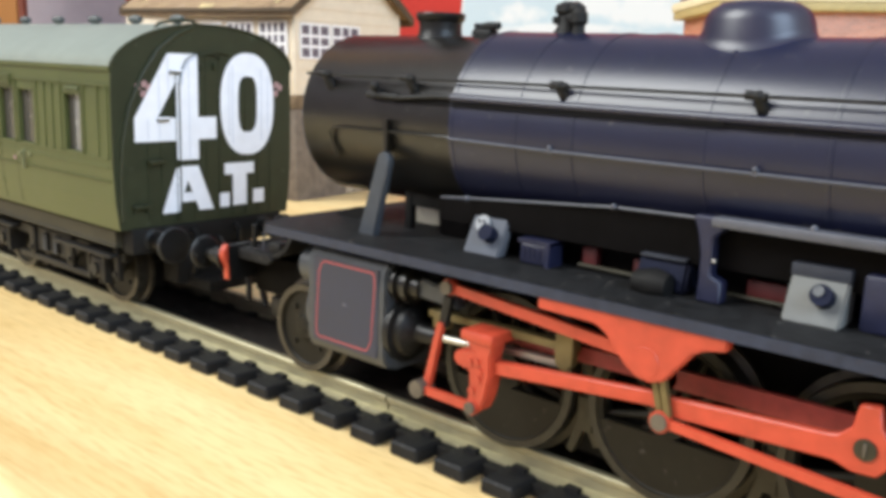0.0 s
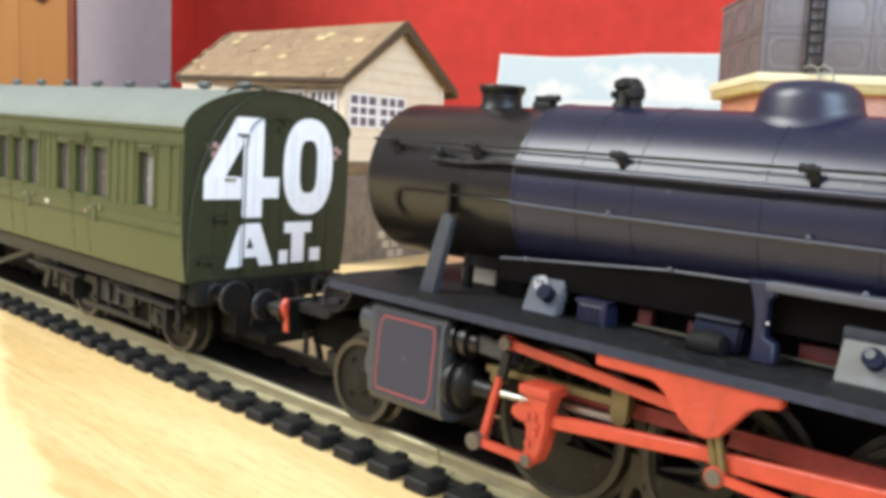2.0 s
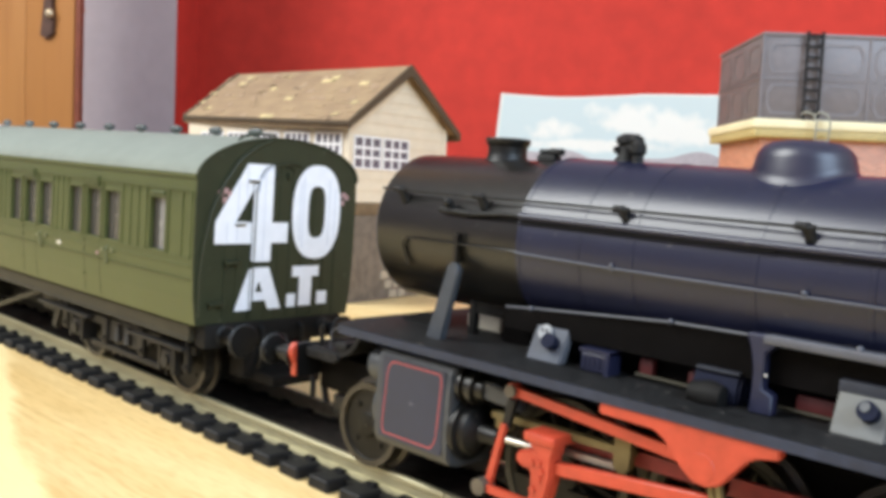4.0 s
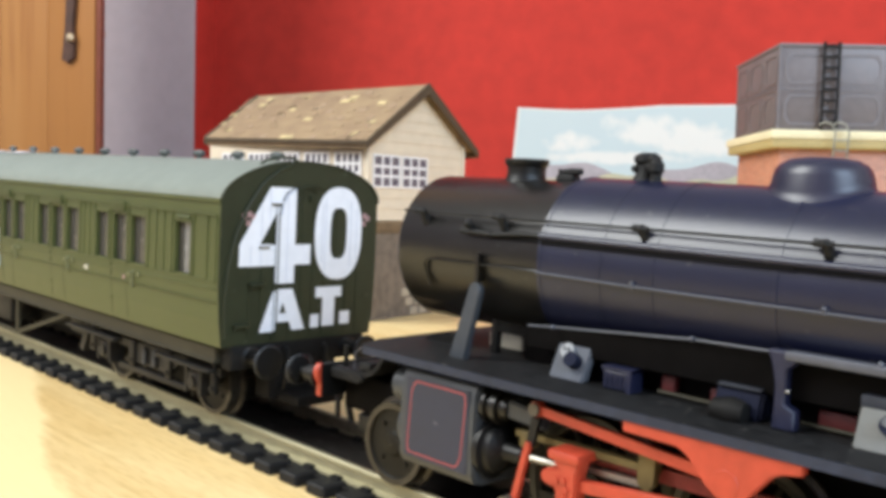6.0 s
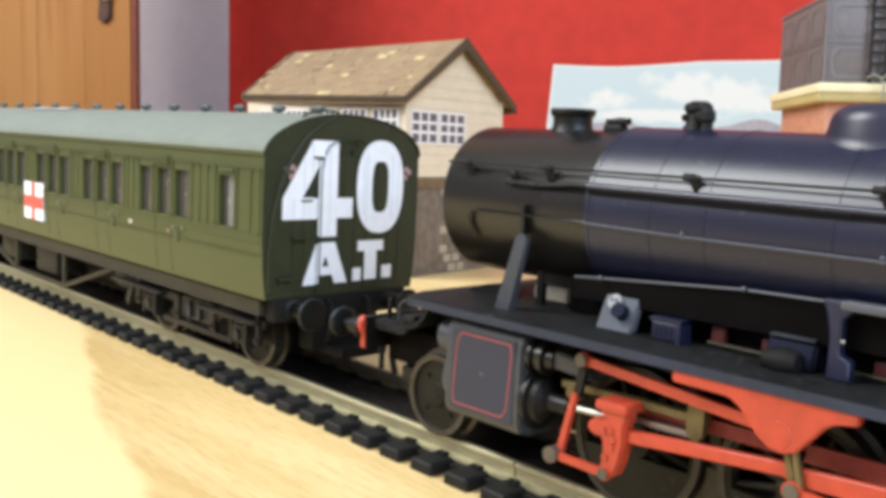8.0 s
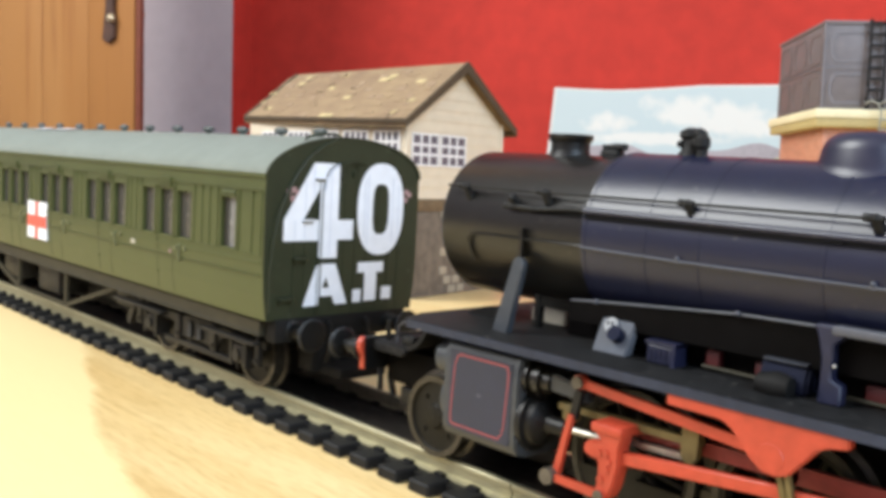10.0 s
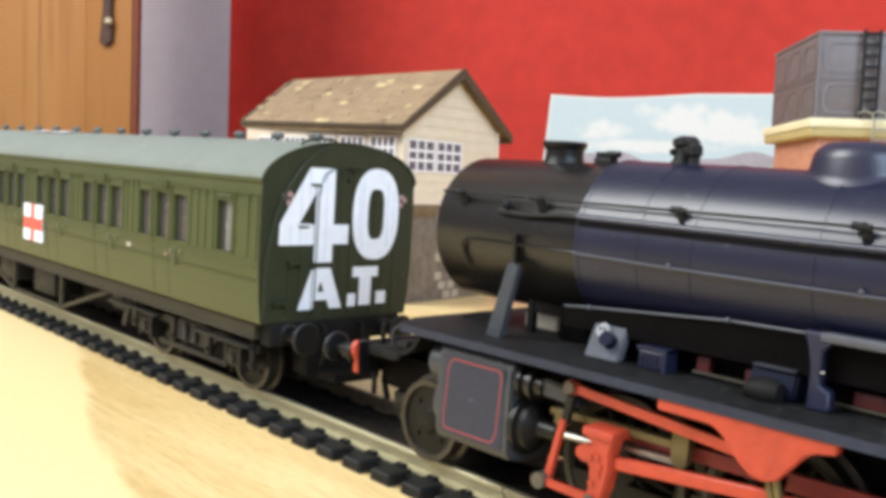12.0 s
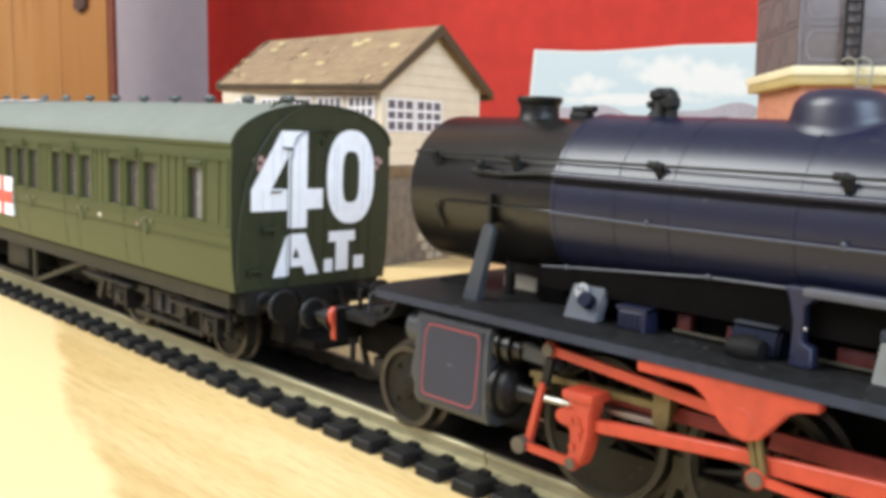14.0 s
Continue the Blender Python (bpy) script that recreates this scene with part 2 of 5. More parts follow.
M["tile_b"] = material("weathered_tile", (0.38, 0.27, 0.17), 0.8, vary=0.3, scale=90, bump=0.4, second=(0.26, 0.17, 0.10))
M["pale_stone"] = material("pale_quoin_stone", (0.34, 0.28, 0.20), 0.85, vary=0.2, scale=150, bump=0.4)
M["decal_pink"] = material("faded_pink_mark", (0.42, 0.26, 0.26), 0.5, vary=0.3)
M["cross_red"] = material("red_cross_paint", (0.62, 0.10, 0.07), 0.5, vary=0.08)
M["gunmetal"] = material("blue_grey_plate", (0.022, 0.028, 0.048), 0.40, vary=0.3, bump=0.3, spec=0.32)
M["edge_grey"] = material("pale_grey_edging", (0.070, 0.074, 0.092), 0.4, vary=0.2)
M["pale_block"] = material("pale_cream_block", (0.55, 0.52, 0.42), 0.6, vary=0.15)
M["door_edge"] = material("red_brown_door_edge", (0.20, 0.055, 0.03), 0.6, vary=0.2, scale=40)
M["ladder_iron"] = material("black_iron", (0.020, 0.018, 0.018), 0.75, vary=0.3, spec=0.2)
M["pale_dial"] = material("pale_dial_face", (0.21, 0.22, 0.235), 0.5, vary=0.06)
M["hoop_grey"] = material("grey_plastic_rail", (0.26, 0.26, 0.22), 0.5, vary=0.1)
M["knob_blue"] = material("dull_dark_blue_knob", (0.010, 0.012, 0.026), 0.7, vary=0.2, spec=0.1)
M["worn_olive"] = material("worn_olive_fitting", (0.135, 0.145, 0.070), 0.4, vary=0.15)
# darker copy of the rail metal: the train's shade put into the far rail
M["shade_rail"] = material("dull_shaded_rail", (0.22, 0.20, 0.14), 0.5, metal=0.5, vary=0.3)
M["timber_course"] = material("weathered_timber_course", (0.16, 0.105, 0.055), 0.8, vary=0.35, scale=90)
M["pane_shadow"] = material("dark_pane_shadow", (0.034, 0.032, 0.026), 0.6, vary=0.1)
M["plate"] = material("worn_black_plate", (0.012, 0.012, 0.0125), 0.62, vary=0.5, scale=260, bump=0.6, spec=0.16, dust=0.35)
M["ledge_olive"] = material("olive_stone_course", (0.46, 0.37, 0.16), 0.6, vary=0.12)
M["worn_tyre"] = material("worn_steel_tyre", (0.060, 0.054, 0.044), 0.30, metal=0.7, vary=0.35)
M["valve_black"] = material("black_fittings", (0.006, 0.006, 0.006), 0.6, vary=0.3, bump=0.3, spec=0.3)
M["upper_wall"] = material("grey_mauve_wall", (0.36, 0.32, 0.36), 0.7, vary=0.06, scale=14)
M["dome_blue"] = material("dull_blue_paint", (0.012, 0.013, 0.034), 0.38, vary=0.12, scale=120, bump=0.0, spec=0.62, mottle=0.02)
M["vent_grey"] = material("blue_grey_ventilator", (0.070, 0.082, 0.078), 0.55, vary=0.3, scale=200)
M["casing"] = material("mid_grey_casing", (0.036, 0.041, 0.048), 0.4, vary=0.2, bump=0.2)
M["lid_grey"] = material("dull_grey_lid", (0.030, 0.033, 0.043), 0.6, vary=0.2, spec=0.25)
# near-black that puts the shade between and under parts into the colour
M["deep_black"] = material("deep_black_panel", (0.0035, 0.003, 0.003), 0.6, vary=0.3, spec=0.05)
# darker than red_paint, for the coupling rods only
M["dim_red"] = material("darker_red_rod", (0.22, 0.030, 0.024), 0.5, vary=0.3)
M["matt_black"] = material("matt_black", (0.010, 0.0095, 0.009), 0.6, vary=0.2, spec=0.12)
M["shade_sheet"] = material("dark_shade_sheet", (0.022, 0.020, 0.018), 0.95, vary=0.4, bump=0.5, spec=0.05, dust=0.15)
M["plank_line"] = material("blue_grey_plank_line", (0.56, 0.60, 0.70), 0.5, vary=0.06)
M["bluebox"] = material("blue_box_paint", (0.011, 0.013, 0.036), 0.42, vary=0.2, bump=0.2)
M["pin_grey"] = material("worn_pin_metal", (0.11, 0.095, 0.075), 0.45, metal=0.4, vary=0.3)


# ---------------------------------------------------------------- mesh helpers (centimetres)
def box(bm, x0, x1, y0, y1, z0, z1, m=None):
    vs = [bm.verts.new((x, y, z)) for x in (x0, x1) for y in (y0, y1) for z in (z0, z1)]
    for f in ((0, 1, 3, 2), (4, 6, 7, 5), (0, 4, 5, 1), (2, 3, 7, 6), (0, 2, 6, 4), (1, 5, 7, 3)):
        bm.faces.new([vs[i] for i in f])
    if m:
        bmesh.ops.transform(bm, matrix=m, verts=vs)
    return vs


def bbox(x0, x1, y0, y1, z0, z1, bevel=0.02, seg=2):
    """A box with rounded edges."""
    bm = bmesh.new()
    box(bm, x0, x1, y0, y1, z0, z1)
    if bevel:
        bmesh.ops.bevel(bm, geom=bm.edges[:], offset=bevel, segments=seg, affect="EDGES", profile=0.5)
    return bm


def cyl(bm, p0, p1, r, seg=20, r2=None, caps=True):
    """A tapered round bar from p0 to p1."""
    p0, p1 = Vector(p0), Vector(p1)
    d = (p1 - p0).normalized()
    a = d.orthogonal().normalized()
    b = d.cross(a)
    r2 = r if r2 is None else r2
    rings = []
    for p, q in ((p0, r), (p1, r2)):
        rings.append([bm.verts.new(p + q * (math.cos(k * math.tau / seg) * a + math.sin(k * math.tau / seg) * b)) for k in range(seg)])
    for k in range(seg):
        j = (k + 1) % seg
        bm.faces.new((rings[0][k], rings[0][j], rings[1][j], rings[1][k]))
    if caps:
        bm.faces.new(rings[0][::-1])
        bm.faces.new(rings[1])


def lathe(bm, profile, origin=(0, 0, 0), axis="x", seg=48, close=True):
    """Turns (along, radius) pairs round an axis."""
    o = Vector(origin)
    ax = {"x": (Vector((1, 0, 0)), Vector((0, 1, 0)), Vector((0, 0, 1))), "y": (Vector((0, 1, 0)), Vector((0, 0, 1)), Vector((1, 0, 0))), "z": (Vector((0, 0, 1)), Vector((1, 0, 0)), Vector((0, 1, 0)))}[axis]
    rings = []
    for s, r in profile:
        rings.append([bm.verts.new(o + s * ax[0] + r * (math.cos(k * math.tau / seg) * ax[1] + math.sin(k * math.tau / seg) * ax[2])) for k in range(seg)])
    for u, v in zip(rings, rings[1:]):
        for k in range(seg):
            j = (k + 1) % seg
            bm.faces.new((u[k], u[j], v[j], v[k]))
    if close:
        bm.faces.new(rings[0][::-1])
        bm.faces.new(rings[-1])


def prism(bm, pts, axis, a, b):
    """Extrudes a closed outline: pts are (x, z) for axis y, (y, z) for axis x, (x, y) for axis z."""
    def put(p, v):
        return {"x": (v, p[0], p[1]), "y": (p[0], v, p[1]), "z": (p[0], p[1], v)}[axis]
    lo = [bm.verts.new(put(p, a)) for p in pts]
    hi = [bm.verts.new(put(p, b)) for p in pts]
    n = len(pts)
    bm.faces.new(lo[::-1])
    bm.faces.new(hi)
    for k in range(n):
        bm.faces.new((lo[k], lo[(k + 1) % n], hi[(k + 1) % n], hi[k]))
    bmesh.ops.recalc_face_normals(bm, faces=bm.faces[:])


def sprism(pts, axis, a, b, bevel=0.015, seg=1):
    bm = bmesh.new()
    prism(bm, pts, axis, a, b)
    if bevel:
        bmesh.ops.bevel(bm, geom=bm.edges[:], offset=bevel, segments=seg, affect="EDGES")
    return bm


def tube(bm, pts, r, seg=10):
    """A round bar swept along a bent line."""
    pts = [Vector(p) for p in pts]
    dirs = [(b - a).normalized() for a, b in zip(pts, pts[1:])]
    tang = [dirs[0]] + [(a + b).normalized() for a, b in zip(dirs, dirs[1:])] + [dirs[-1]]
    side = tang[0].orthogonal().normalized()
    rings = []
    for p, d in zip(pts, tang):
        side = (side - d * side.dot(d)).normalized()
        other = d.cross(side)
        rings.append([bm.verts.new(p + r * (math.cos(k * math.tau / seg) * side + math.sin(k * math.tau / seg) * other)) for k in range(seg)])
    for u, v in zip(rings, rings[1:]):
        for k in range(seg):
            j = (k + 1) % seg
            bm.faces.new((u[k], u[j], v[j], v[k]))
    bm.faces.new(rings[0][::-1])
    bm.faces.new(rings[-1])


def link(bm, p0, p1, h0, h1, y0, y1, r0=0, r1=0):
    """A flat rod in the plane across y, from p0 to p1 (x, z), of half heights h0, h1, with round bosses r0, r1."""
    a, b = Vector(p0), Vector(p1)
    d = (b - a).normalized()
    n = Vector((-d[1], d[0]))
    prism(bm, [tuple(a - h0 * n), tuple(b - h1 * n), tuple(b + h1 * n), tuple(a + h0 * n)], "y", y0, y1)
    for p, r in ((a, r0), (b, r1)):
        if r:
            cyl(bm, (p[0], y0 - 0.01, p[1]), (p[0], y1 + 0.01, p[1]), r, 24)


BASE = {}


def thing(name, base, label, category, group="", m=None):
    ob = new(name)
    ob.empty_display_size = 0.01
    if m is not None:
        ob.matrix_world = m
        BASE[ob] = Vector((0, 0, 0))
    else:
        ob.location = Vector(base) * CM
        BASE[ob] = Vector(base)
    return tagged(ob, label, category, group)


def mesh_of(name, bm, mat, off=(0, 0, 0), smooth=True):
    bmesh.ops.translate(bm, verts=bm.verts[:], vec=-Vector(off))
    bmesh.ops.scale(bm, verts=bm.verts[:], vec=(CM, CM, CM))
    bmesh.ops.recalc_face_normals(bm, faces=bm.faces[:])
    me = bpy.data.meshes.new(name)
    bm.to_mesh(me)
    bm.free()
    me.materials.append(mat)
    if smooth:
        me.polygons.foreach_set("use_smooth", [True] * len(me.polygons))
        me.set_sharp_from_angle(angle=radians(35))
    return me


def part(name, bm, mat, parent, label="", smooth=True):
    root = parent
    while root.parent:
        root = root.parent
    ob = new(name, mesh_of(name, bm, M[mat], BASE[root], smooth))
    ob.parent = parent
    if label:
        tagged(ob, label)
    return ob


def single(name, bm, mat, label, category="", kind="", group="", base=(0, 0, 0), m=None, smooth=True):
    """A thing or piece of the setting that is one mesh."""
    ob = new(name, mesh_of(name, bm, M[mat], base, smooth))
    if m is not None:
        ob.matrix_world = m
    else:
        ob.location = Vector(base) * CM
    BASE[ob] = Vector(base)
    return tagged(ob, label, category, group, kind)


# ---------------------------------------------------------------- room (cm in room axes)
def room_piece(name, dims, mat, label, bevel=0):
    return single(name, bbox(*dims, bevel=bevel, seg=5), mat, label, kind="structure", m=ROOM)


single("floor", bbox(-420, 260, -420, 300, -12, -1.8, bevel=0), "floor", "plain carpeted floor under the layout board", kind="structure")
room_piece("wall_north", (-42.9, 200, 0, 10, -20, 72), "red_wall", "red painted textured wall behind the layout")
room_piece("wall_north_upper", (-42.9, 200, 0.3, 10, 72, 240), "upper_wall", "plain wall above the red painted part")
room_piece("wall_pier", (-110, -43.2, -6, 18, -20, 239), "mauve", "pale mauve plaster pier between door and red wall", bevel=0.12)
room_piece("wall_return", (-43.2, -42.9, -5.9, 0, -20, 239), "red_wall", "red painted return between pier and wall")
room_piece("wall_north_west", (-150, -109, 2, 10, -20, 240), "white_wall", "plain wall behind the cupboard door")
room_piece("ceiling", (-32, 210, -350, 10, 240, 250), "white_wall", "plain white flat ceiling")
# the sloping ceiling, round its skylight: from the low west wall up to the flat ceiling
LOW, RUN = Vector((-150, 100)), Vector((120, 140))


def slope_piece(name, s0, s1, y0, y1):
    a, b = LOW + RUN * s0, LOW + RUN * s1
    off = Vector((-7, 7))
    bm = bmesh.new()
    prism(bm, [tuple(a), tuple(b), tuple(b + off), tuple(a + off)], "y", y0, y1)
    return single(name, bm, "white_wall", "plain white sloping ceiling beside a skylight", kind="structure", m=ROOM, smooth=False)


slope_piece("ceiling_slope_1", 0, 0.10, -350, 10)
slope_piece("ceiling_slope_2", 0.86, 1.02, -350, 10)
slope_piece("ceiling_slope_3", 0.10, 0.86, -350, -297)
slope_piece("ceiling_slope_4", 0.10, 0.86, -159, 10)
room_piece("wall_west", (-160, -150, -340, 10, -20, 101), "upper_wall", "plain low wall under the sloping ceiling")
room_piece("wall_south", (-160, 210, -350, -340, -20, 240), "upper_wall", "plain wall opposite the red wall")
# the wall at the end of the room, with a window opening near its corner
room_piece("wall_east", (200, 210, -188, 10, -20, 240), "white_wall", "plain wall beside the window")
room_piece("wall_east_sill", (200, 210, -312, -188, -20, 39), "white_wall", "plain wall under the window")
room_piece("wall_east_head", (200, 210, -312, -188, 171, 240), "white_wall", "plain wall over the window")
room_piece("wall_east_pier", (200, 210, -340, -312, -20, 240), "white_wall", "plain wall beside the window")

# ---------------------------------------------------------------- board and track
board = single("baseboard", bbox(-60, 45, -22, 42, -1.8, 0, bevel=0.1), "ply", "pale varnished plywood baseboard with a cathedral grain figure", "board")

PITCH, FIRST = 0.7533, -2.20
track = thing("railway_track", (0, 0, 0), "black plastic sleepered model track with nickel silver rails on plywood", "track")


def sleeper_mesh():
    bm = bmesh.new()
    pts = [(-0.25, 0.0), (0.25, 0.0), (0.235, 0.20), (-0.235, 0.20)]
    prism(bm, pts, "y", -1.5, 1.5)
    bmesh.ops.bevel(bm, geom=bm.edges[:], offset=0.03, segments=1, affect="EDGES")
    for s in (-1, 1):
        for o in (-0.15, 0.15):
            box(bm, -0.09, 0.09, s * 0.875 + o - 0.05, s * 0.875 + o + 0.05, 0.17, 0.26)
    box(bm, -0.5, 0.2, -0.72, -0.62, 0.0, 0.12)
    box(bm, -0.5, 0.2, 0.62, 0.72, 0.0, 0.12)
    for s in (-1, 1):
        box(bm, -0.54, -0.23, *sorted((s * 0.78, s * 1.12)), 0.0, 0.15)
    return mesh_of("sleeper", bm, M["sleeper"], smooth=False)


sleeper_data = sleeper_mesh()
for k in range(-46, 36):
    s = new("sleeper", sleeper_data)
    s.parent = track
    s.location = (CM * (FIRST + 0.205 + k * PITCH), 0, 0)
# added dark sheet over the sleepers, standing for shade under the train
part("shade_sheet", bbox(-38, 26, -0.73, 1.42, 0.0, 0.206, bevel=0.01), "shade_sheet", track, "dark sheet added between the rails for the shade there")
RAIL = [(-0.13, 0.17), (0.13, 0.17), (0.13, 0.195), (0.018, 0.235), (0.018, 0.36), (0.062, 0.395), (0.062, 0.455), (0.045, 0.47), (-0.045, 0.47), (-0.062, 0.455), (-0.062, 0.395), (-0.018, 0.36), (-0.018, 0.235), (-0.13, 0.195)]
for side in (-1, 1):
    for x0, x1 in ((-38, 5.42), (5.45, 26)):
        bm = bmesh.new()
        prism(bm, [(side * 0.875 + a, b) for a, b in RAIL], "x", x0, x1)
        part("rail", bm, "rail" if side < 0 else "shade_rail", track, "nickel silver rail" if side < 0 else "rail coloured darker for the shade under the train", smooth=False)
    part("rail_joiner", bbox(5.10, 5.76, side * 0.875 - 0.125, side * 0.875 + 0.125, 0.175, 0.24, bevel=0.02), "rail", track, "folded metal rail joiner")


def wheel(parent, x, y, z, r, out, spokes=0, weight=False, name="wheel"):
    """A wheel whose outer face looks along out (-1 or 1) in y; tyre and centre are parts of it."""
    bm = bmesh.new()
    y_in, y_out = y - out * 0.14, y + out * 0.14
    lathe(bm, [(-out * 0.15, r + 0.08), (-out * 0.09, r + 0.08), (-out * 0.07, r), (out * 0.14, r - 0.01), (out * 0.14, r - 0.10), (-out * 0.15, r - 0.10)], (x, y, z), axis="y", seg=48, close=False)
    w = part(name, bm, "tyre" if spokes else "worn_tyre", parent, "steel wheel tyre")
    bm = bmesh.new()
    if spokes:
        lathe(bm, [(out * 0.10, r - 0.08), (out * 0.13, r - 0.11), (out * 0.10, r - 0.17), (-out * 0.10, r - 0.17), (-out * 0.10, r - 0.08)], (x, y, z), axis="y", seg=48, close=False)
        for k in range(spokes):
            a = math.tau * (k + 0.5) / spokes
            d = Vector((math.cos(a), 0, math.sin(a)))
            c = Vector((x, y, z))
            sp = bmesh.new()
            cyl(sp, c + d * 0.18, c + d * (r - 0.12), 0.055, 8, 0.035)
            part("spoke", sp, "wheel", w)
        cyl(bm, (x, y - 0.14, z), (x, y + 0.16, z), 0.22, 24)
        if weight:
            part("wheel_centre", bm, "wheel", w, "brown black wheel centre")
            bm = bmesh.new()
            arc = [(x + (r - 0.13) * math.cos(a), z + (r - 0.13) * math.sin(a)) for a in [math.radians(195 + 150 * k / 14) for k in range(15)]]
            prism(bm, arc, "y", y + out * 0.0, y + out * 0.12)
    else:
        lathe(bm, [(out * 0.13, r - 0.09), (out * 0.09, r - 0.12), (out * 0.08, r * 0.5), (out * 0.11, 0.20), (out * 0.15, 0.17), (out * 0.16, 0.12), (out * 0.17, 0.01)], (x, y, z), axis="y", seg=40, close=False)
        for k in range(4):
            a = math.tau * (k + 0.5) / 4
            px, pz = x + r * 0.58 * math.cos(a), z + r * 0.58 * math.sin(a)
            cyl(bm, (px, y + out * 0.05, pz), (px, y + out * 0.115, pz), 0.05, 10, 0.035)
    part("balance_weight" if weight else "wheel_centre", bm, "wheel", w, "brown black wheel centre" if not weight else "")
    return w


def buffer(parent, x, y, z, d, r=0.30):
    """A round buffer pointing along d in x."""
    bm = bmesh.new()
    lathe(bm, [(0, 0.2), (d * 0.06, 0.2), (d * 0.08, 0.15), (d * 0.34, 0.13), (d * 0.36, 0.08), (d * 0.56, 0.07)], (x, y, z), seg=28)
    b = part("buffer", bm, "black", parent)
    bm = bmesh.new()
    lathe(bm, [(d * 0.54, 0.07), (d * 0.57, r * 0.9), (d * 0.60, r), (d * 0.635, r), (d * 0.66, r * 0.93), (d * 0.675, 0.02)], (x, y, z), seg=36)
    part("buffer_head", bm, "black", b, "worn black buffer head")
    bm = bmesh.new()
    lathe(bm, [(d * 0.60, r - 0.012), (d * 0.612, r + 0.006), (d * 0.628, r + 0.006), (d * 0.640, r - 0.012)], (x, y, z), seg=36, close=False)
    part("buffer_rim", bm, "casing", b, "worn grey rim")


# ---------------------------------------------------------------- coach
coach = thing("ambulance_coach", (0, 0, 0.47), "olive green model ambulance coach with grey roof, marked 40 A.T.", "coach")
CX0 = -24.0
SIDE = [(-1.74, 2.05), (-1.80, 2.5), (-1.835, 3.1), (-1.835, 4.25), (-1.81, 4.72)]


def roof_arc(n=28, w=1.82, rise=0.75):
    pts = []
    for k in range(n + 1):
        a = math.pi - k * math.pi / n
        c, s = math.cos(a), math.sin(a)
        # the near shoulder is a little flatter than the far one
        pts.append((w * c, 4.72 + rise * max(s, 0) ** (1.22 if c < 0 else 1.0)))
    return pts


def mirror(pts):
    return [(-a, b) for a, b in reversed(pts)]


# windows: one at the end, then groups of three
WINDOWS = [(-1.56, -0.97)]
for g in range(7):
    c = -3.84 - 3.05 * g
    WINDOWS += [(c + 0.52, c + 1.16), (c - 0.25, c + 0.36), (c - 1.06, c - 0.47)]
WZ0, WZ1, WAIST = 3.26, 4.27, 2.87
bm = bmesh.new()
for sgn in (-1, 1):
    lower = [(sgn * a, b) for a, b in ((1.74, 2.05), (1.80, 2.5), (1.835, 3.1), (1.835, WZ0), (1.70, WZ0), (1.70, 2.05))]
    prism(bm, lower, "x", CX0, -0.03)
    prism(bm, [(sgn * a, b) for a, b in ((1.83, WZ1), (1.81, 4.72), (1.70, 4.72), (1.70, WZ1))], "x", CX0, -0.03)
    edges = sorted(WINDOWS)
    last = CX0
    for a, b in edges + [(-0.03, 0)]:
        box(bm, last, a, *sorted((sgn * 1.70, sgn * 1.835)), WZ0, WZ1)
        last = b
box(bm, CX0, -0.1, -1.70, 1.70, 2.05, 2.2)
body = part("body", bm, "olive", coach, smooth=False)
for a, b in WINDOWS:
    last_one = b > -2
    w = part("window", bbox(a, b, -1.75, -1.72, WZ0, WZ1, bevel=0), "glass_pale" if last_one else "glass", coach, "pale grey coach window" if last_one else "dark recessed coach window", smooth=False)
    # dark strip on the left of the glass, painted as the recess's shadow
    part("shadow_strip", bbox(a, a + 0.36 * (b - a), -1.758, -1.74, WZ0, WZ1, bevel=0), "pane_shadow", w, smooth=False)
    fr = bmesh.new()
    for d in ((a - 0.03, b + 0.03, WZ1 - 0.03, WZ1 + 0.02), (a - 0.03, b + 0.03, WZ0 - 0.02, WZ0 + 0.025), (a - 0.03, a + 0.02, WZ0, WZ1), (b - 0.02, b + 0.03, WZ0, WZ1)):
        box(fr, d[0], d[1], -1.848, -1.74, d[2], d[3])
    part("window_frame", fr, "olive", w, smooth=False)
bm = bmesh.new()
box(bm, CX0, -0.2, 1.71, 1.74, WZ0, WZ1)
part("far_glazing", bm, "glass", coach)
bm = bmesh.new()
box(bm, CX0 + 0.2, -0.3, -1.2, 1.2, 2.2, 4.7)
part("interior", bm, "black", coach)

# raised beading on the near side
def solid(*d):
    bm = bmesh.new()
    box(bm, *d)
    return bm


for z, t in ((3.24, 0.02), (3.10, 0.02), (WAIST, 0.008), (4.42, 0.016)):
    part("waist_bead", solid(CX0, -0.12, -1.853, -1.83, z - t, z + t), "olive", body, smooth=False)
part("cantrail", solid(CX0, -0.03, -1.846, -1.80, 4.66, 4.735), "olive", body, smooth=False)
beads = [-0.12, -0.42, -0.88, -1.68, -1.98, -2.28, -2.58]
for g in range(7):
    c = -3.84 - 3.05 * g
    beads += [c + 0.44, c + 1.22, c - 0.36, c - 1.12, c - 1.36, c - 1.62]
for x in beads:
    part("bead", solid(x - 0.018, x + 0.018, -1.853, -1.83, 3.24, 4.42), "olive", body, smooth=False)
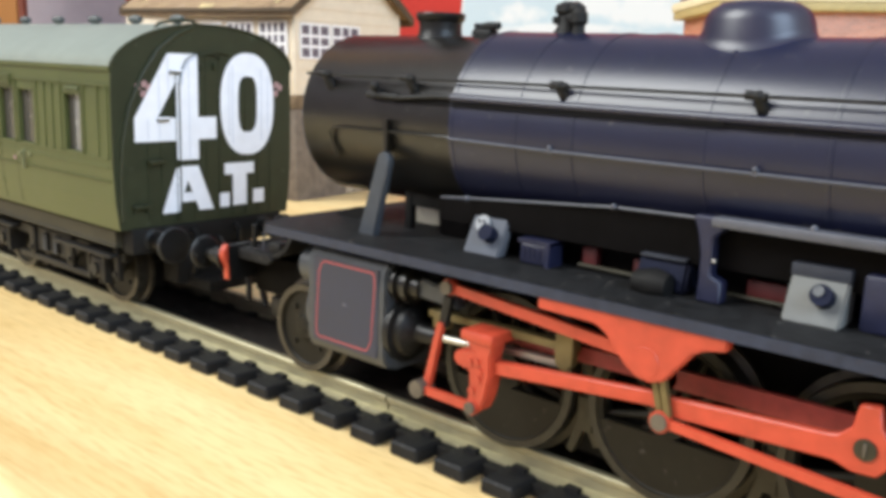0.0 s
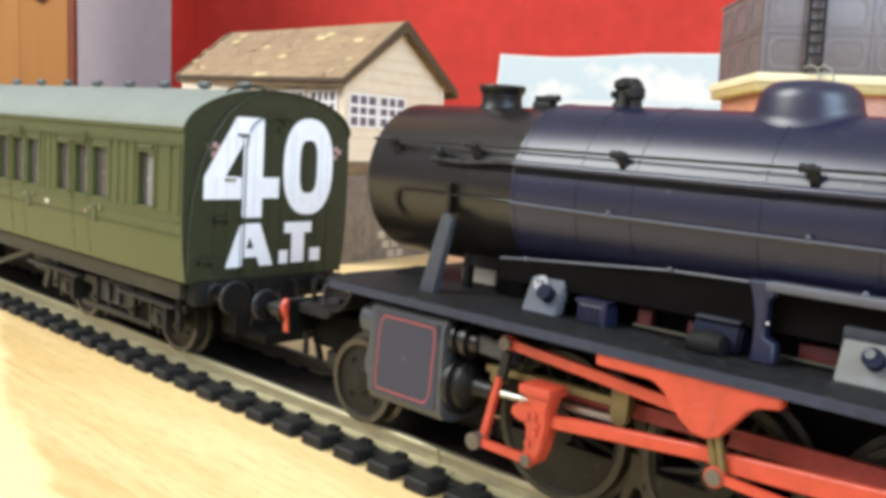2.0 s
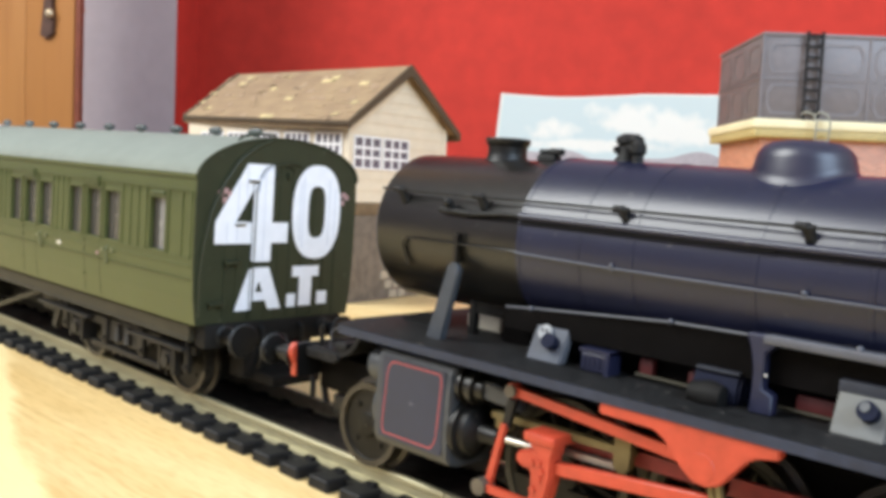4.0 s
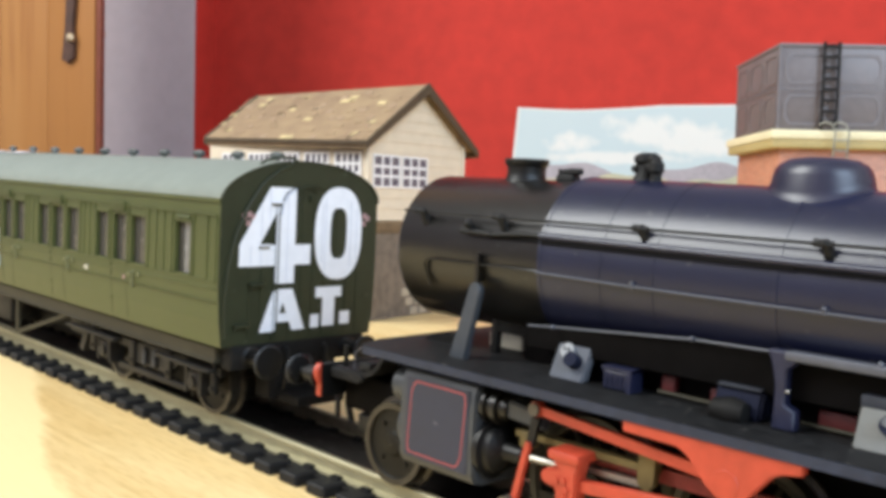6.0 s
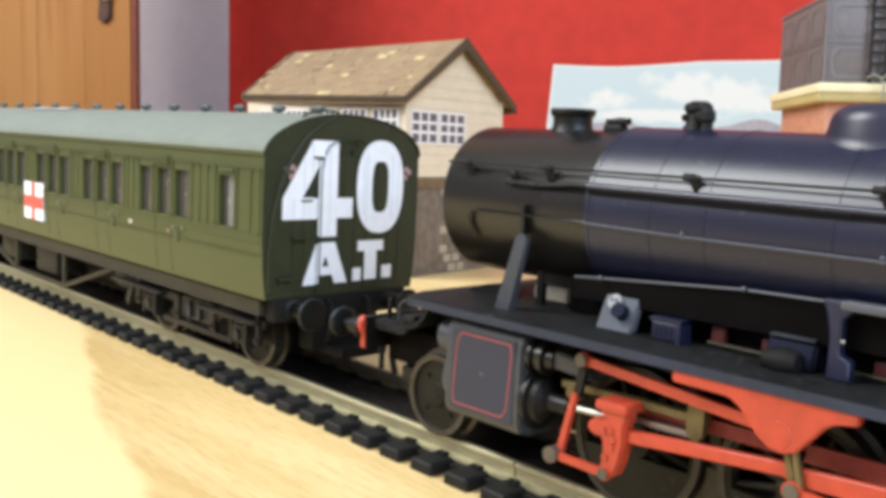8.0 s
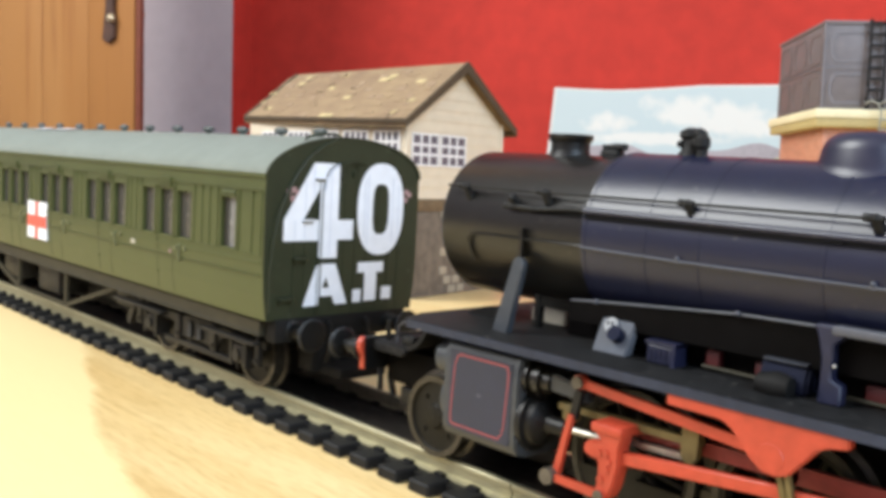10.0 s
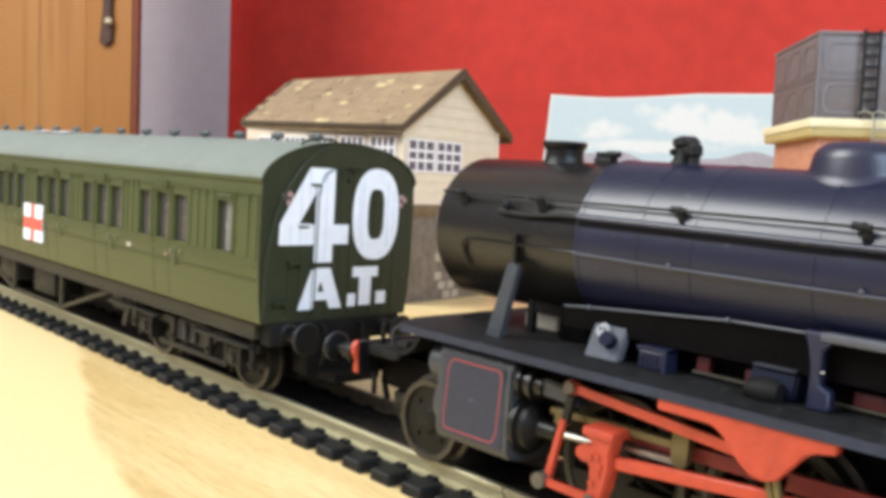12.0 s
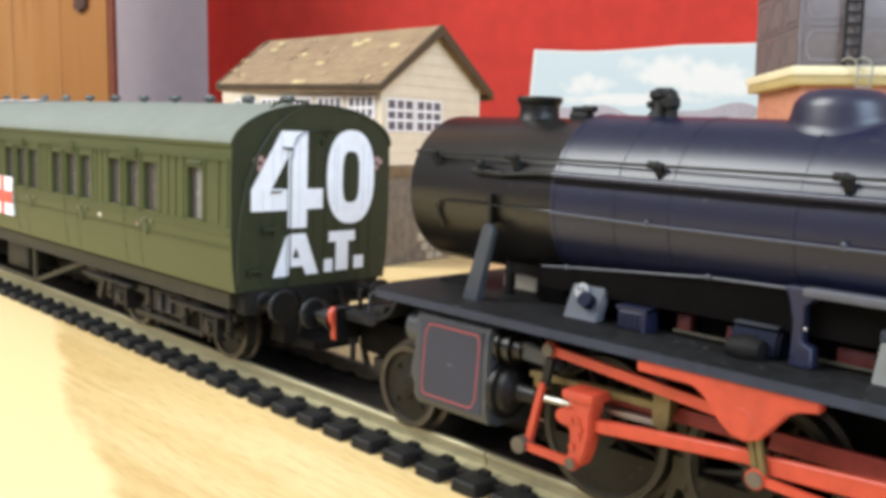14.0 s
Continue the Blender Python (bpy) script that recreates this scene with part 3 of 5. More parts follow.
for g in range(7):
    c = -3.84 - 3.05 * g
    # door of each compartment: shut lines, hood, handles, hinges
    bm = bmesh.new()
    for x in (c - 0.34, c + 0.34):
        prism(bm, [(-1.838, 3.24), (-1.838, 3.10), (-1.803, 2.50), (-1.755, 2.12), (-1.70, 2.12), (-1.70, 3.24)], "x", x - 0.006, x + 0.006)
    part("door_line", bm, "dark_green", body, smooth=False)
    bm = bmesh.new()
    box(bm, c - 0.28, c + 0.28, -1.875, -1.82, 4.30, 4.49)
    for k in range(3):
        box(bm, c - 0.25, c + 0.25, -1.89, -1.87, 4.325 + k * 0.055, 4.35 + k * 0.055)
    part("ventilator_hood", bm, "olive", body, smooth=False)
    bm = bmesh.new()
    tube(bm, [(c + 0.68, -1.82, 2.80), (c + 0.68, -1.868, 2.82), (c + 0.68, -1.872, 3.10), (c + 0.68, -1.83, 3.13)], 0.024, 8)
    box(bm, c + 0.44, c + 0.56, -1.875, -1.82, 3.02, 3.08)
    box(bm, c + 0.86, c + 0.96, -1.875, -1.82, 3.04, 3.12)
    part("grab_handle", bm, "worn_olive", body, "worn olive grab handle")
    bm = bmesh.new()
    for z, y in ((2.45, -1.815), (2.98, -1.845), (3.15, -1.855)):
        box(bm, c - 0.40, c - 0.30, y, -1.75, z, z + 0.05)
    part("hinge", bm, "olive", body, smooth=False)
bm = bmesh.new()
prism(bm, [(-1.83, 4.31), (-1.875, 4.315), (-1.87, 4.345), (-1.83, 4.38)], "x", -1.50, -1.02)
part("ventilator_hood", bm, "olive", body, smooth=False)
part("number_plate_mark", bbox(-5.43, -5.26, -1.846, -1.82, 2.94, 3.03, bevel=0.01), "pale_block", body, "small pale mark", smooth=False)
part("number_plate_mark", bbox(-3.62, -3.54, -1.846, -1.82, 2.93, 2.99, bevel=0.01), "decal_pink", body, "small pale mark", smooth=False)
red_panel = part("cross_panel", bbox(-11.86, -10.50, -1.857, -1.80, 2.47, 3.46, bevel=0.0), "white", body, "white square with a red cross", smooth=False)
bm = bmesh.new()
box(bm, -11.86, -10.50, -1.862, -1.85, 2.78, 3.09)
box(bm, -11.31, -11.07, -1.8615, -1.85, 2.47, 3.46)
part("red_cross", bm, "cross_red", red_panel, smooth=False)

# end
bm = bmesh.new()
prism(bm, SIDE[:-1] + roof_arc() + mirror(SIDE[:-1]), "x", -0.03, 0.0)
end = part("end_panel", bm, "dark_green", coach, "dark olive green coach end", smooth=False)
bm = bmesh.new()
tube(bm, [(0.02, y, z) for y, z in ((-1.70, 2.2), (-1.72, 2.9), (-1.66, 3.5), (-1.52, 4.1), (-1.27, 4.62), (-0.98, 5.02), (-0.61, 5.29), (-0.3, 5.41))], 0.035, 8)
part("conduit", bm, "dark_green", end)
part("vertical_bar", solid(0, 0.044, -0.668, -0.630, 2.12, 4.62), "dark_green", end, smooth=False)
# narrow dark bar added for the shadow line beside the wider bar
part("vertical_bar", solid(0, 0.030, -0.606, -0.578, 2.12, 4.50), "dark_green", end, smooth=False)
for y in (-1.2, -0.95, -0.3, -0.05, 0.22, 0.5, 0.78, 1.06, 1.34):
    part("plank_bead", solid(0, 0.012, y - 0.012, y + 0.012, 2.12, 5.0 - 0.25 * y * y), "dark_green", end, smooth=False)
for y, z in ((-1.07, 3.17), (-1.37, 2.43)):
    bm = bbox(0, 0.12, y - 0.16, y + 0.16, z - 0.03, z + 0.03, bevel=0.015)
    box(bm, 0, 0.05, y - 0.13, y - 0.09, z - 0.1, z)
    box(bm, 0, 0.05, y + 0.09, y + 0.13, z - 0.1, z)
    part("end_step", bm, "dark_green", end)
for y, z in ((-0.92, 3.895), (-0.67, 4.69)):
    bm = bbox(0.02, 0.09, y - 0.11, y + 0.11, z - 0.018, z + 0.018, bevel=0.008)
    step = part("end_step", bm, "white", end, "small white painted step")
    part("step_bracket", solid(0.0, 0.07, y - 0.11, y + 0.10, z - 0.05, z - 0.018), "dark_green", step, smooth=False)
for y, z0, z1 in ((-0.649, 3.19, 4.60), (-0.649, 2.29, 3.04)):
    part("bar_paint", solid(0.040, 0.048, y - 0.016, y + 0.016, z0, z1), "white", end, "white painted bar face", smooth=False)
for y in (-0.15, 0.12):
    part("lamp_bracket", bbox(0, 0.06, y - 0.03, y + 0.03, 4.83 - abs(y), 4.96 - abs(y), bevel=0.01), "dark_green", end)
bm = bmesh.new()
tube(bm, [(0.04, 0.02 + 0.22 * math.cos(a), 4.88 + 0.1 * math.sin(a)) for a in [math.pi * k / 8 for k in range(9)]], 0.015, 6)
part("lamp_iron", bm, "dark_green", end)
bm = bmesh.new()
tube(bm, [(0.028, y, z) for y, z in ((-0.55, 4.45), (-0.52, 4.65), (-0.42, 4.83), (-0.24, 4.945))], 0.018, 8)
part("gangway_arch", bm, "plank_line", end, "arch bar painted white with the numeral")
bm = bmesh.new()
tube(bm, [(0.026, y, z) for y, z in ((-0.592, 4.46), (-0.555, 4.68), (-0.445, 4.868), (-0.25, 4.985))], 0.013, 8)
part("gangway_arch", bm, "dark_green", end)
bm = bmesh.new()
tube(bm, [(0.03, y, z) for y, z in ((-0.24, 4.945), (-0.04, 5.0), (0.21, 5.02), (0.42, 4.97))], 0.02, 8)
part("gangway_arch", bm, "dark_green", end)
for y in (-1.26, 1.47):
    bm = bmesh.new()
    for k, (a, b) in enumerate(((-0.10, 0.06), (0.02, 0.10), (0.0, -0.06), (0.10, 0.05))):
        box(bm, 0.001, 0.018, y + a - 0.045, y + a + 0.045, 4.36 + b - 0.05, 4.36 + b + 0.05)
    part("faded_mark", bm, "decal_pink", end, "faded pink transfer", smooth=False)


FOUR = [(-1.44, 3.51), (-1.44, 3.90), (-0.80, 4.97), (-0.22, 4.97), (-0.22, 3.90), (0.15, 3.90), (0.15, 3.52), (-0.22, 3.52), (-0.22, 3.17), (-0.62, 3.17), (-0.62, 3.51)]
four_hole = [(-1.02, 3.90), (-0.62, 4.56), (-0.62, 3.90)]


def stencil(name, outline, hole=None):
    """A flat painted character from its outline, with an opening where it has one."""
    bm = bmesh.new()
    loops = []
    for pts in [outline] + ([hole] if hole else []):
        vs = [bm.verts.new((0.022, a, b)) for a, b in pts]
        loops += [bm.edges.new((vs[k], vs[(k + 1) % len(vs)])) for k in range(len(vs))]
    bmesh.ops.triangle_fill(bm, use_beauty=True, use_dissolve=False, edges=loops, normal=(1, 0, 0))
    g = bmesh.ops.extrude_face_region(bm, geom=bm.faces[:])
    for v in g["geom"]:
        if isinstance(v, bmesh.types.BMVert):
            v.co.x = 0.002
    return part(name, bm, "white", end, "white painted character", smooth=False)


def oval(cy, cz, ry, rz, n=32, e=0.85):
    return [(cy + ry * math.copysign(abs(math.cos(a)) ** e, math.cos(a)), cz + rz * math.copysign(abs(math.sin(a)) ** e, math.sin(a))) for a in [math.tau * k / n for k in range(n)]]


stencil("numeral", FOUR, four_hole)
stencil("numeral", oval(0.83, 4.11, 0.585, 0.91), oval(0.83, 4.11, 0.21, 0.50, e=0.62))
stencil("letter", [(-0.96, 2.27), (-0.66, 3.06), (-0.24, 3.06), (0.07, 2.27), (-0.22, 2.27), (-0.29, 2.44), (-0.60, 2.44), (-0.67, 2.27)], [(-0.53, 2.60), (-0.45, 2.82), (-0.36, 2.60)])
stencil("full_stop", [(0.21, 2.28), (0.21, 2.53), (0.41, 2.53), (0.41, 2.28)])
stencil("letter", [(0.32, 2.86), (0.32, 3.06), (0.955, 3.06), (0.955, 2.86), (0.79, 2.86), (0.79, 2.29), (0.49, 2.29), (0.49, 2.86)])
for y, z0, z1 in ((-1.2, 3.53, 3.88), (-0.98, 3.53, 3.88), (-0.98, 4.03, 4.62), (-0.80, 4.35, 4.93), (-0.40, 3.2, 4.94), (0.42, 3.55, 4.70), (0.50, 3.4, 4.8), (1.13, 3.45, 4.75), (1.28, 3.6, 4.6)):
    part("plank_line", bbox(0.02, 0.0245, y - 0.009, y + 0.009, z0, z1, bevel=0), "plank_line", end, smooth=False)
stencil("full_stop", [(0.94, 2.30), (0.94, 2.55), (1.18, 2.55), (1.18, 2.30)])

# roof
bm = bmesh.new()
arc_out = [(a * 1.012, b + 0.012) for a, b in roof_arc()]
prism(bm, arc_out, "x", CX0, -0.015)
roof = part("roof", bm, "roof_grey", coach, "grey green painted roof")
bm = bmesh.new()
prism(bm, [(a * 1.012, b + 0.02) for a, b in roof_arc()] + [(a * 0.99, b - 0.02) for a, b in reversed(roof_arc())], "x", -0.02, 0.03)
part("roof_rim", bm, "dark_green", roof, "dark rim at the roof end")
for k in range(14):
    x = -1.72 - 1.60 * k + (0.14 if k else 0)
    bm = bmesh.new()
    lathe(bm, [(5.38, 0.075), (5.50, 0.06), (5.55, 0.075)], (x, 0.52, 0), axis="z", seg=14)
    lathe(bm, [(-0.19, 0.03), (-0.185, 0.062), (-0.07, 0.085), (0.07, 0.085), (0.185, 0.062), (0.19, 0.03)], (x, 0.52, 5.60), seg=16)
    part("roof_ventilator", bm, "vent_grey", roof, "torpedo roof ventilator")
bm = bmesh.new()
tube(bm, [(-0.30, -0.84, 5.36), (-0.28, -0.76, 5.46), (-0.27, -0.42, 5.53), (-0.27, -0.12, 5.53), (-0.28, 0.0, 5.48)], 0.028, 8)
part("roof_handrail", bm, "dark_green", roof)
for a, b in ((-0.75, -0.2), (0.12, 0.7)):
    for x0, x1 in ((-14.6, -13.6), (-13.0, -12.0)):
        bm = bmesh.new()
        n = 6
        lo = [(a + (b - a) * k / n) for k in range(n + 1)]
        zz = [4.735 + 0.76 * max(0, 1 - (abs(y) / 1.83) ** 2.1) ** 0.5 + 0.012 for y in lo]
        for k in range(n):
            vs = [bm.verts.new(p) for p in ((x0, lo[k], zz[k]), (x1, lo[k], zz[k]), (x1, lo[k + 1], zz[k + 1]), (x0, lo[k + 1], zz[k + 1]))]
            bm.faces.new(vs)
        part("roof_cross_panel", bm, "white", roof, "white square of a roof cross", smooth=False)

# underframe
for sgn in (-1, 1):
    bm = bbox(CX0, -0.32, *sorted((sgn * 1.66, sgn * 1.52)), 1.75, 2.0, bevel=0.01, seg=1)
    sb_ = part("solebar", bm, "frame_brown", coach, "weathered brown solebar", smooth=False)
    part("flange", bbox(CX0, -0.30, *sorted((sgn * 1.69, sgn * 1.5)), 1.71, 1.76, bevel=0.01, seg=1), "frame_brown", sb_, smooth=False)
    part("flange", bbox(CX0, -0.05, *sorted((sgn * 1.60, sgn * 1.5)), 2.0, 2.06, bevel=0.01, seg=1), "matt_black", sb_, smooth=False)
part("floor_pan", bbox(CX0, -0.1, -1.5, 1.5, 1.9, 2.06, bevel=0), "black", coach)
part("headstock", bbox(-0.28, 0.05, -1.56, 1.56, 1.62, 2.06, bevel=0.02), "matt_black", coach)
bm = bmesh.new()
link(bm, (-6.75, 1.72), (-9.75, 0.86), 0.05, 0.05, -1.62, -1.54)
link(bm, (-9.75, 0.86), (-13.25, 0.86), 0.045, 0.045, -1.62, -1.54)
link(bm, (-13.25, 0.86), (-16.2, 1.66), 0.05, 0.05, -1.62, -1.54)
for x in (-9.75, -13.25):
    box(bm, x - 0.06, x + 0.06, -1.62, -1.54, 0.84, 1.7)
part("truss_rod", bm, "frame_brown", coach, smooth=False)
part("battery_box", bbox(-12.4, -10.9, -1.35, -0.5, 0.95, 1.75, bevel=0.04), "bogie_black", coach)
part("battery_box", bbox(-15.4, -13.9, -1.3, -0.5, 1.0, 1.75, bevel=0.04), "bogie_black", coach)
part("brake_cylinder", bbox(-9.0, -8.2, -0.6, 0.6, 0.9, 1.8, bevel=0.1), "black", coach)
# added dark cylinder, blocks the view of lit board where shade belongs
bm = bmesh.new()
lathe(bm, [(-12.6, 0.05), (-12.55, 0.42), (-12.45, 0.50), (-7.45, 0.50), (-7.35, 0.42), (-7.3, 0.05)], (0, -0.1, 1.22), seg=28)
part("underfloor_blocker", bm, "matt_black", coach, "dark cylinder added under the floor to hide the lit board")
for y in (-1.14, 1.14):
    buffer(coach, 0.0, y, 1.84, 1)
bm = bmesh.new()
tube(bm, [(0.05, 0, 1.78), (0.3, 0, 1.78), (0.42, 0, 1.62)], 0.05, 8)
part("coupling_hook", bm, "black", coach)
for pts in ([(0.05, -0.4, 1.95), (0.16, -0.4, 1.9), (0.2, -0.42, 1.4), (0.12, -0.45, 1.1)], [(0.05, 0.5, 1.95), (0.16, 0.5, 1.9), (0.2, 0.5, 1.4)]):
    bm = bmesh.new()
    tube(bm, pts, 0.05, 8)
    part("brake_hose", bm, "black", coach)
part("tension_lock_coupling", bbox(-0.3, 0.75, -0.55, 0.55, 0.95, 1.15, bevel=0.03), "matt_black", coach)
part("coupling_mount", bbox(-0.35, 0.10, -0.75, 0.75, 1.0, 1.6, bevel=0.03), "matt_black", coach)


def bogie(x0):
    """A four-wheel bogie with its axles at x0 and 3.6 behind."""
    bm = bmesh.new()
    axles = (x0, x0 - 3.77)
    for sgn in (-1, 1):
        y0, y1 = sorted((sgn * 1.22, sgn * 1.36))
        pts = [(x0 + 0.75, 1.36), (x0 + 0.75, 1.52), (x0 - 4.45, 1.52), (x0 - 4.45, 1.36), (x0 - 2.9, 1.34), (x0 - 2.55, 1.08), (x0 - 1.15, 1.08), (x0 - 0.8, 1.34)]
        prism(bm, pts[::-1], "y", y0, y1)
    box(bm, x0 - 2.3, x0 - 1.4, -1.3, 1.3, 1.15, 1.8)
    f = part("bogie", bm, "bogie_black", coach, "grimy black bogie frame", smooth=False)
    part("stretcher", bbox(x0 - 4.3, x0 + 0.05, -0.72, 0.72, 0.62, 1.6, bevel=0.05), "matt_black", f)
    part("side_bar", bbox(x0 - 3.3, x0 - 0.42, -1.38, -1.24, 0.86, 0.98, bevel=0.02), "bogie_black", f)
    for a, b, z0, z1 in ((-1.22, -1.02, 1.0, 1.55), (-2.75, -2.55, 1.0, 1.55), (-4.62, -4.38, 1.02, 1.62), (0.48, 0.62, 1.0, 1.6)):
        bm = bbox(x0 + a, x0 + b, -1.42, -1.30, z0, z1, bevel=0.02)
        cyl(bm, (x0 + (a + b) / 2, -1.46, z0 + 0.12), (x0 + (a + b) / 2, -1.40, z0 + 0.12), 0.05, 10)
        part("hanger", bm, "bogie_black", f)
    for k in range(2):
        bm = bmesh.new()
        for j in range(5):
            lathe(bm, [(1.12 + 0.07 * j, 0.07), (1.155 + 0.07 * j, 0.095), (1.19 + 0.07 * j, 0.07)], (x0 - 1.68 - 0.42 * k, -1.36, 0), axis="z", seg=12)
        part("coil_spring", bm, "bogie_black", f)
    for x in axles:
        for sgn in (-1, 1):
            ya, yb = sorted((sgn * 1.2, sgn * 1.5))
            bm = bbox(x - 0.2, x + 0.2, ya, yb, 0.98, 1.36, bevel=0.04)
            cyl(bm, (x, sgn * 1.48, 1.15), (x, sgn * 1.55, 1.15), 0.12, 16)
            box(bm, x - 0.30, x - 0.22, ya, yb - 0.05 * sgn, 0.92, 1.4)
            box(bm, x + 0.22, x + 0.30, ya, yb - 0.05 * sgn, 0.92, 1.4)
            part("axlebox", bm, "bogie_black", f)
            bm = bmesh.new()
            for k in range(4):
                box(bm, x - 0.5 + 0.09 * k, x + 0.5 - 0.09 * k, ya + 0.04, yb - 0.02, 1.50 - 0.045 * k - 0.04, 1.50 - 0.045 * k)
            part("leaf_spring", bm, "bogie_black", f, smooth=False)
            wheel(f, x, sgn * 0.92, 0.47 + 0.68, 0.68, sgn, name="bogie_wheel")
        bm = bmesh.new()
        cyl(bm, (x, -1.2, 1.15), (x, 1.2, 1.15), 0.07, 12)
        part("axle", bm, "black", f)
    for x in (x0 - 0.9, x0 - 2.75, x0 - 4.6):
        bm = bmesh.new()
        for sgn in (-1, 1):
            ya, yb = sorted((sgn * 0.8, sgn * 1.06))
            box(bm, x - 0.09, x + 0.09, ya, yb, 0.85, 1.45)
            box(bm, x - 0.03, x + 0.03, sgn * 0.93 - 0.03, sgn * 0.93 + 0.03, 0.62, 1.5)
        part("brake_block", bm, "bogie_black", f, smooth=False)
    return f


bogie(-1.34)
bogie(-18.5)
bm = bmesh.new()
link(bm, (-6.1, 1.6), (-6.4, 0.95), 0.12, 0.09, -1.42, -1.3)
box(bm, -6.75, -5.95, -1.5, -1.3, 1.38, 1.46)
part("foot_step", bm, "bogie_black", coach, smooth=False)
for x0, x1 in ((-2.45, -0.45), (-6.6, -4.2)):
    part("step_board", bbox(x0, x1, -1.72, -1.52, 1.50, 1.56, bevel=0.015), "bogie_black", coach)

# ---------------------------------------------------------------- locomotive
loco = thing("locomotive", (8, 0, 0.47), "dark blue model steam locomotive with sooty smokebox and bright red rods", "locomotive")
BZ, BR, PZ = 4.20, 1.10, 4.575
LX1 = 15.5
bm = bmesh.new()
lathe(bm, [(3.66, 0.05), (3.68, 0.5), (3.72, 0.8), (3.78, 0.86), (3.79, 1.03), (3.83, BR - 0.005), (3.87, BR + 0.015), (6.50, BR + 0.02), (6.54, BR + 0.032), (6.57, BR + 0.032)], (0, 0, BZ + 0.01), seg=96)
smokebox = part("smokebox", bm, "soot", loco, "sooty black smokebox")
bm = bmesh.new()
lathe(bm, [(6.57, BR + 0.062), (8.0, BR + 0.055), (10.5, BR + 0.03), (LX1, BR + 0.03)], (0, 0, BZ + 0.025), seg=96)
boiler = part("boiler", bm, "blue", loco, "dark blue painted boiler")
for x, r in ((6.62, 0.075), (7.55, 0.070), (8.30, 0.065), (9.80, 0.050), (11.0, 0.043), (12.6, 0.043)):
    bm = bmesh.new()
    r += -0.006
    lathe(bm, [(x - 0.022, BR + r - 0.006), (x - 0.018, BR + r + 0.002), (x + 0.018, BR + r + 0.002), (x + 0.022, BR + r - 0.006)], (0, 0, BZ + 0.025), seg=96, close=False)
    part("boiler_band", bm, "blue", boiler)
# handrail and its knobs
for sgn in (-1, 1):
    bm = bmesh.new()
    cyl(bm, (3.95, sgn * 1.10, 4.775), (LX1, sgn * 1.10, 4.775), 0.019, 10)
    rail = part("handrail", bm, "black", loco, "thin black handrail")
    for x in (4.31, 5.845, 8.086, 10.273, 12.4):
        bm = bmesh.new()
        cyl(bm, (x - 0.11, sgn * 1.10, 4.785), (x + 0.09, sgn * 1.10, 4.77), 0.048, 12, 0.042)
        cyl(bm, (x + 0.02, sgn * 1.11, 4.78), (x + 0.05, sgn * 1.00, 4.60), 0.052, 12, 0.075)
        bmesh.ops.create_icosphere(bm, subdivisions=2, radius=0.06, matrix=Matrix.Translation((x + 0.01, sgn * 1.105, 4.775)))
        part("handrail_knob", bm, "valve_black", rail)
# pipe along the middle of the boiler, bent down on the smokebox
bm = bmesh.new()
tube(bm, [(4.50, -1.03, 3.68), (4.45, -1.10, 3.92), (4.45, -1.135, 4.02), (4.53, -1.15, 4.09), (6.6, -1.16, 4.11)], 0.017, 10)
part("smokebox_pipe", bm, "soot", smokebox)
bm = bmesh.new()
box(bm, 5.49, 5.57, -1.19, -1.06, 4.10, 4.25)
box(bm, 5.50, 5.56, -1.17, -1.03, 3.84, 4.10)
part("pipe_clip", bm, "soot", smokebox)
bm = bmesh.new()
tube(bm, [(6.58, -1.175, 4.095), (8.0, -1.178, 4.075), (LX1, -1.165, 4.06)], 0.017, 10)
pipe = part("boiler_pipe", bm, "edge_grey", loco, "pale grey pipe")
for x in (8.05, 10.35, 12.6):
    bm = bmesh.new()
    box(bm, x - 0.025, x + 0.025, -1.19, -1.06, 4.05, 4.12)
    bmesh.ops.create_icosphere(bm, subdivisions=2, radius=0.03, matrix=Matrix.Translation((x, -1.18, 4.11)))
    part("pipe_clip", bm, "edge_grey", pipe)
bm = bmesh.new()
tube(bm, [(6.35, -0.98, 3.345), (6.82, -1.0, 3.39), (8.83, -1.05, 3.55), (9.9, -1.10, 3.58)], 0.014, 8)
low = part("lower_pipe", bm, "edge_grey", loco, "pale grey lower pipe")
for x, z in ((6.84, 3.40), (8.84, 3.56)):
    bm = bmesh.new()
    bmesh.ops.create_icosphere(bm, subdivisions=2, radius=0.035, matrix=Matrix.Translation((x, -1.08, z)))
    part("pipe_clip", bm, "edge_grey", low)
# clack valve on the smokebox flank
bm = bmesh.new()
cyl(bm, (5.30, -0.98, 4.56), (5.30, -1.16, 4.60), 0.075, 14)
cyl(bm, (5.16, -1.13, 4.55), (5.72, -1.12, 4.53), 0.045, 12)
bmesh.ops.create_icosphere(bm, subdivisions=2, radius=0.07, matrix=Matrix.Translation((5.32, -1.16, 4.66)))
part("smokebox_valve", bm, "valve_black", smokebox)

bm = bmesh.new()
tube(bm, [(5.72, -1.12, 4.53), (6.3, -1.10, PZ), (6.62, -1.09, PZ)], 0.035, 8)
part("feed_elbow", bm, "valve_black", smokebox)
bm = bmesh.new()
tube(bm, [(6.58, -1.125, PZ), (10.0, -1.115, PZ - 0.02), (LX1, -1.13, PZ - 0.05)], 0.05, 12)
feed = part("side_pipe", bm, "blue", loco, "dark blue pipe under the handrail")
# black strip modelled as the shadow line below the side pipe
bm = bmesh.new()
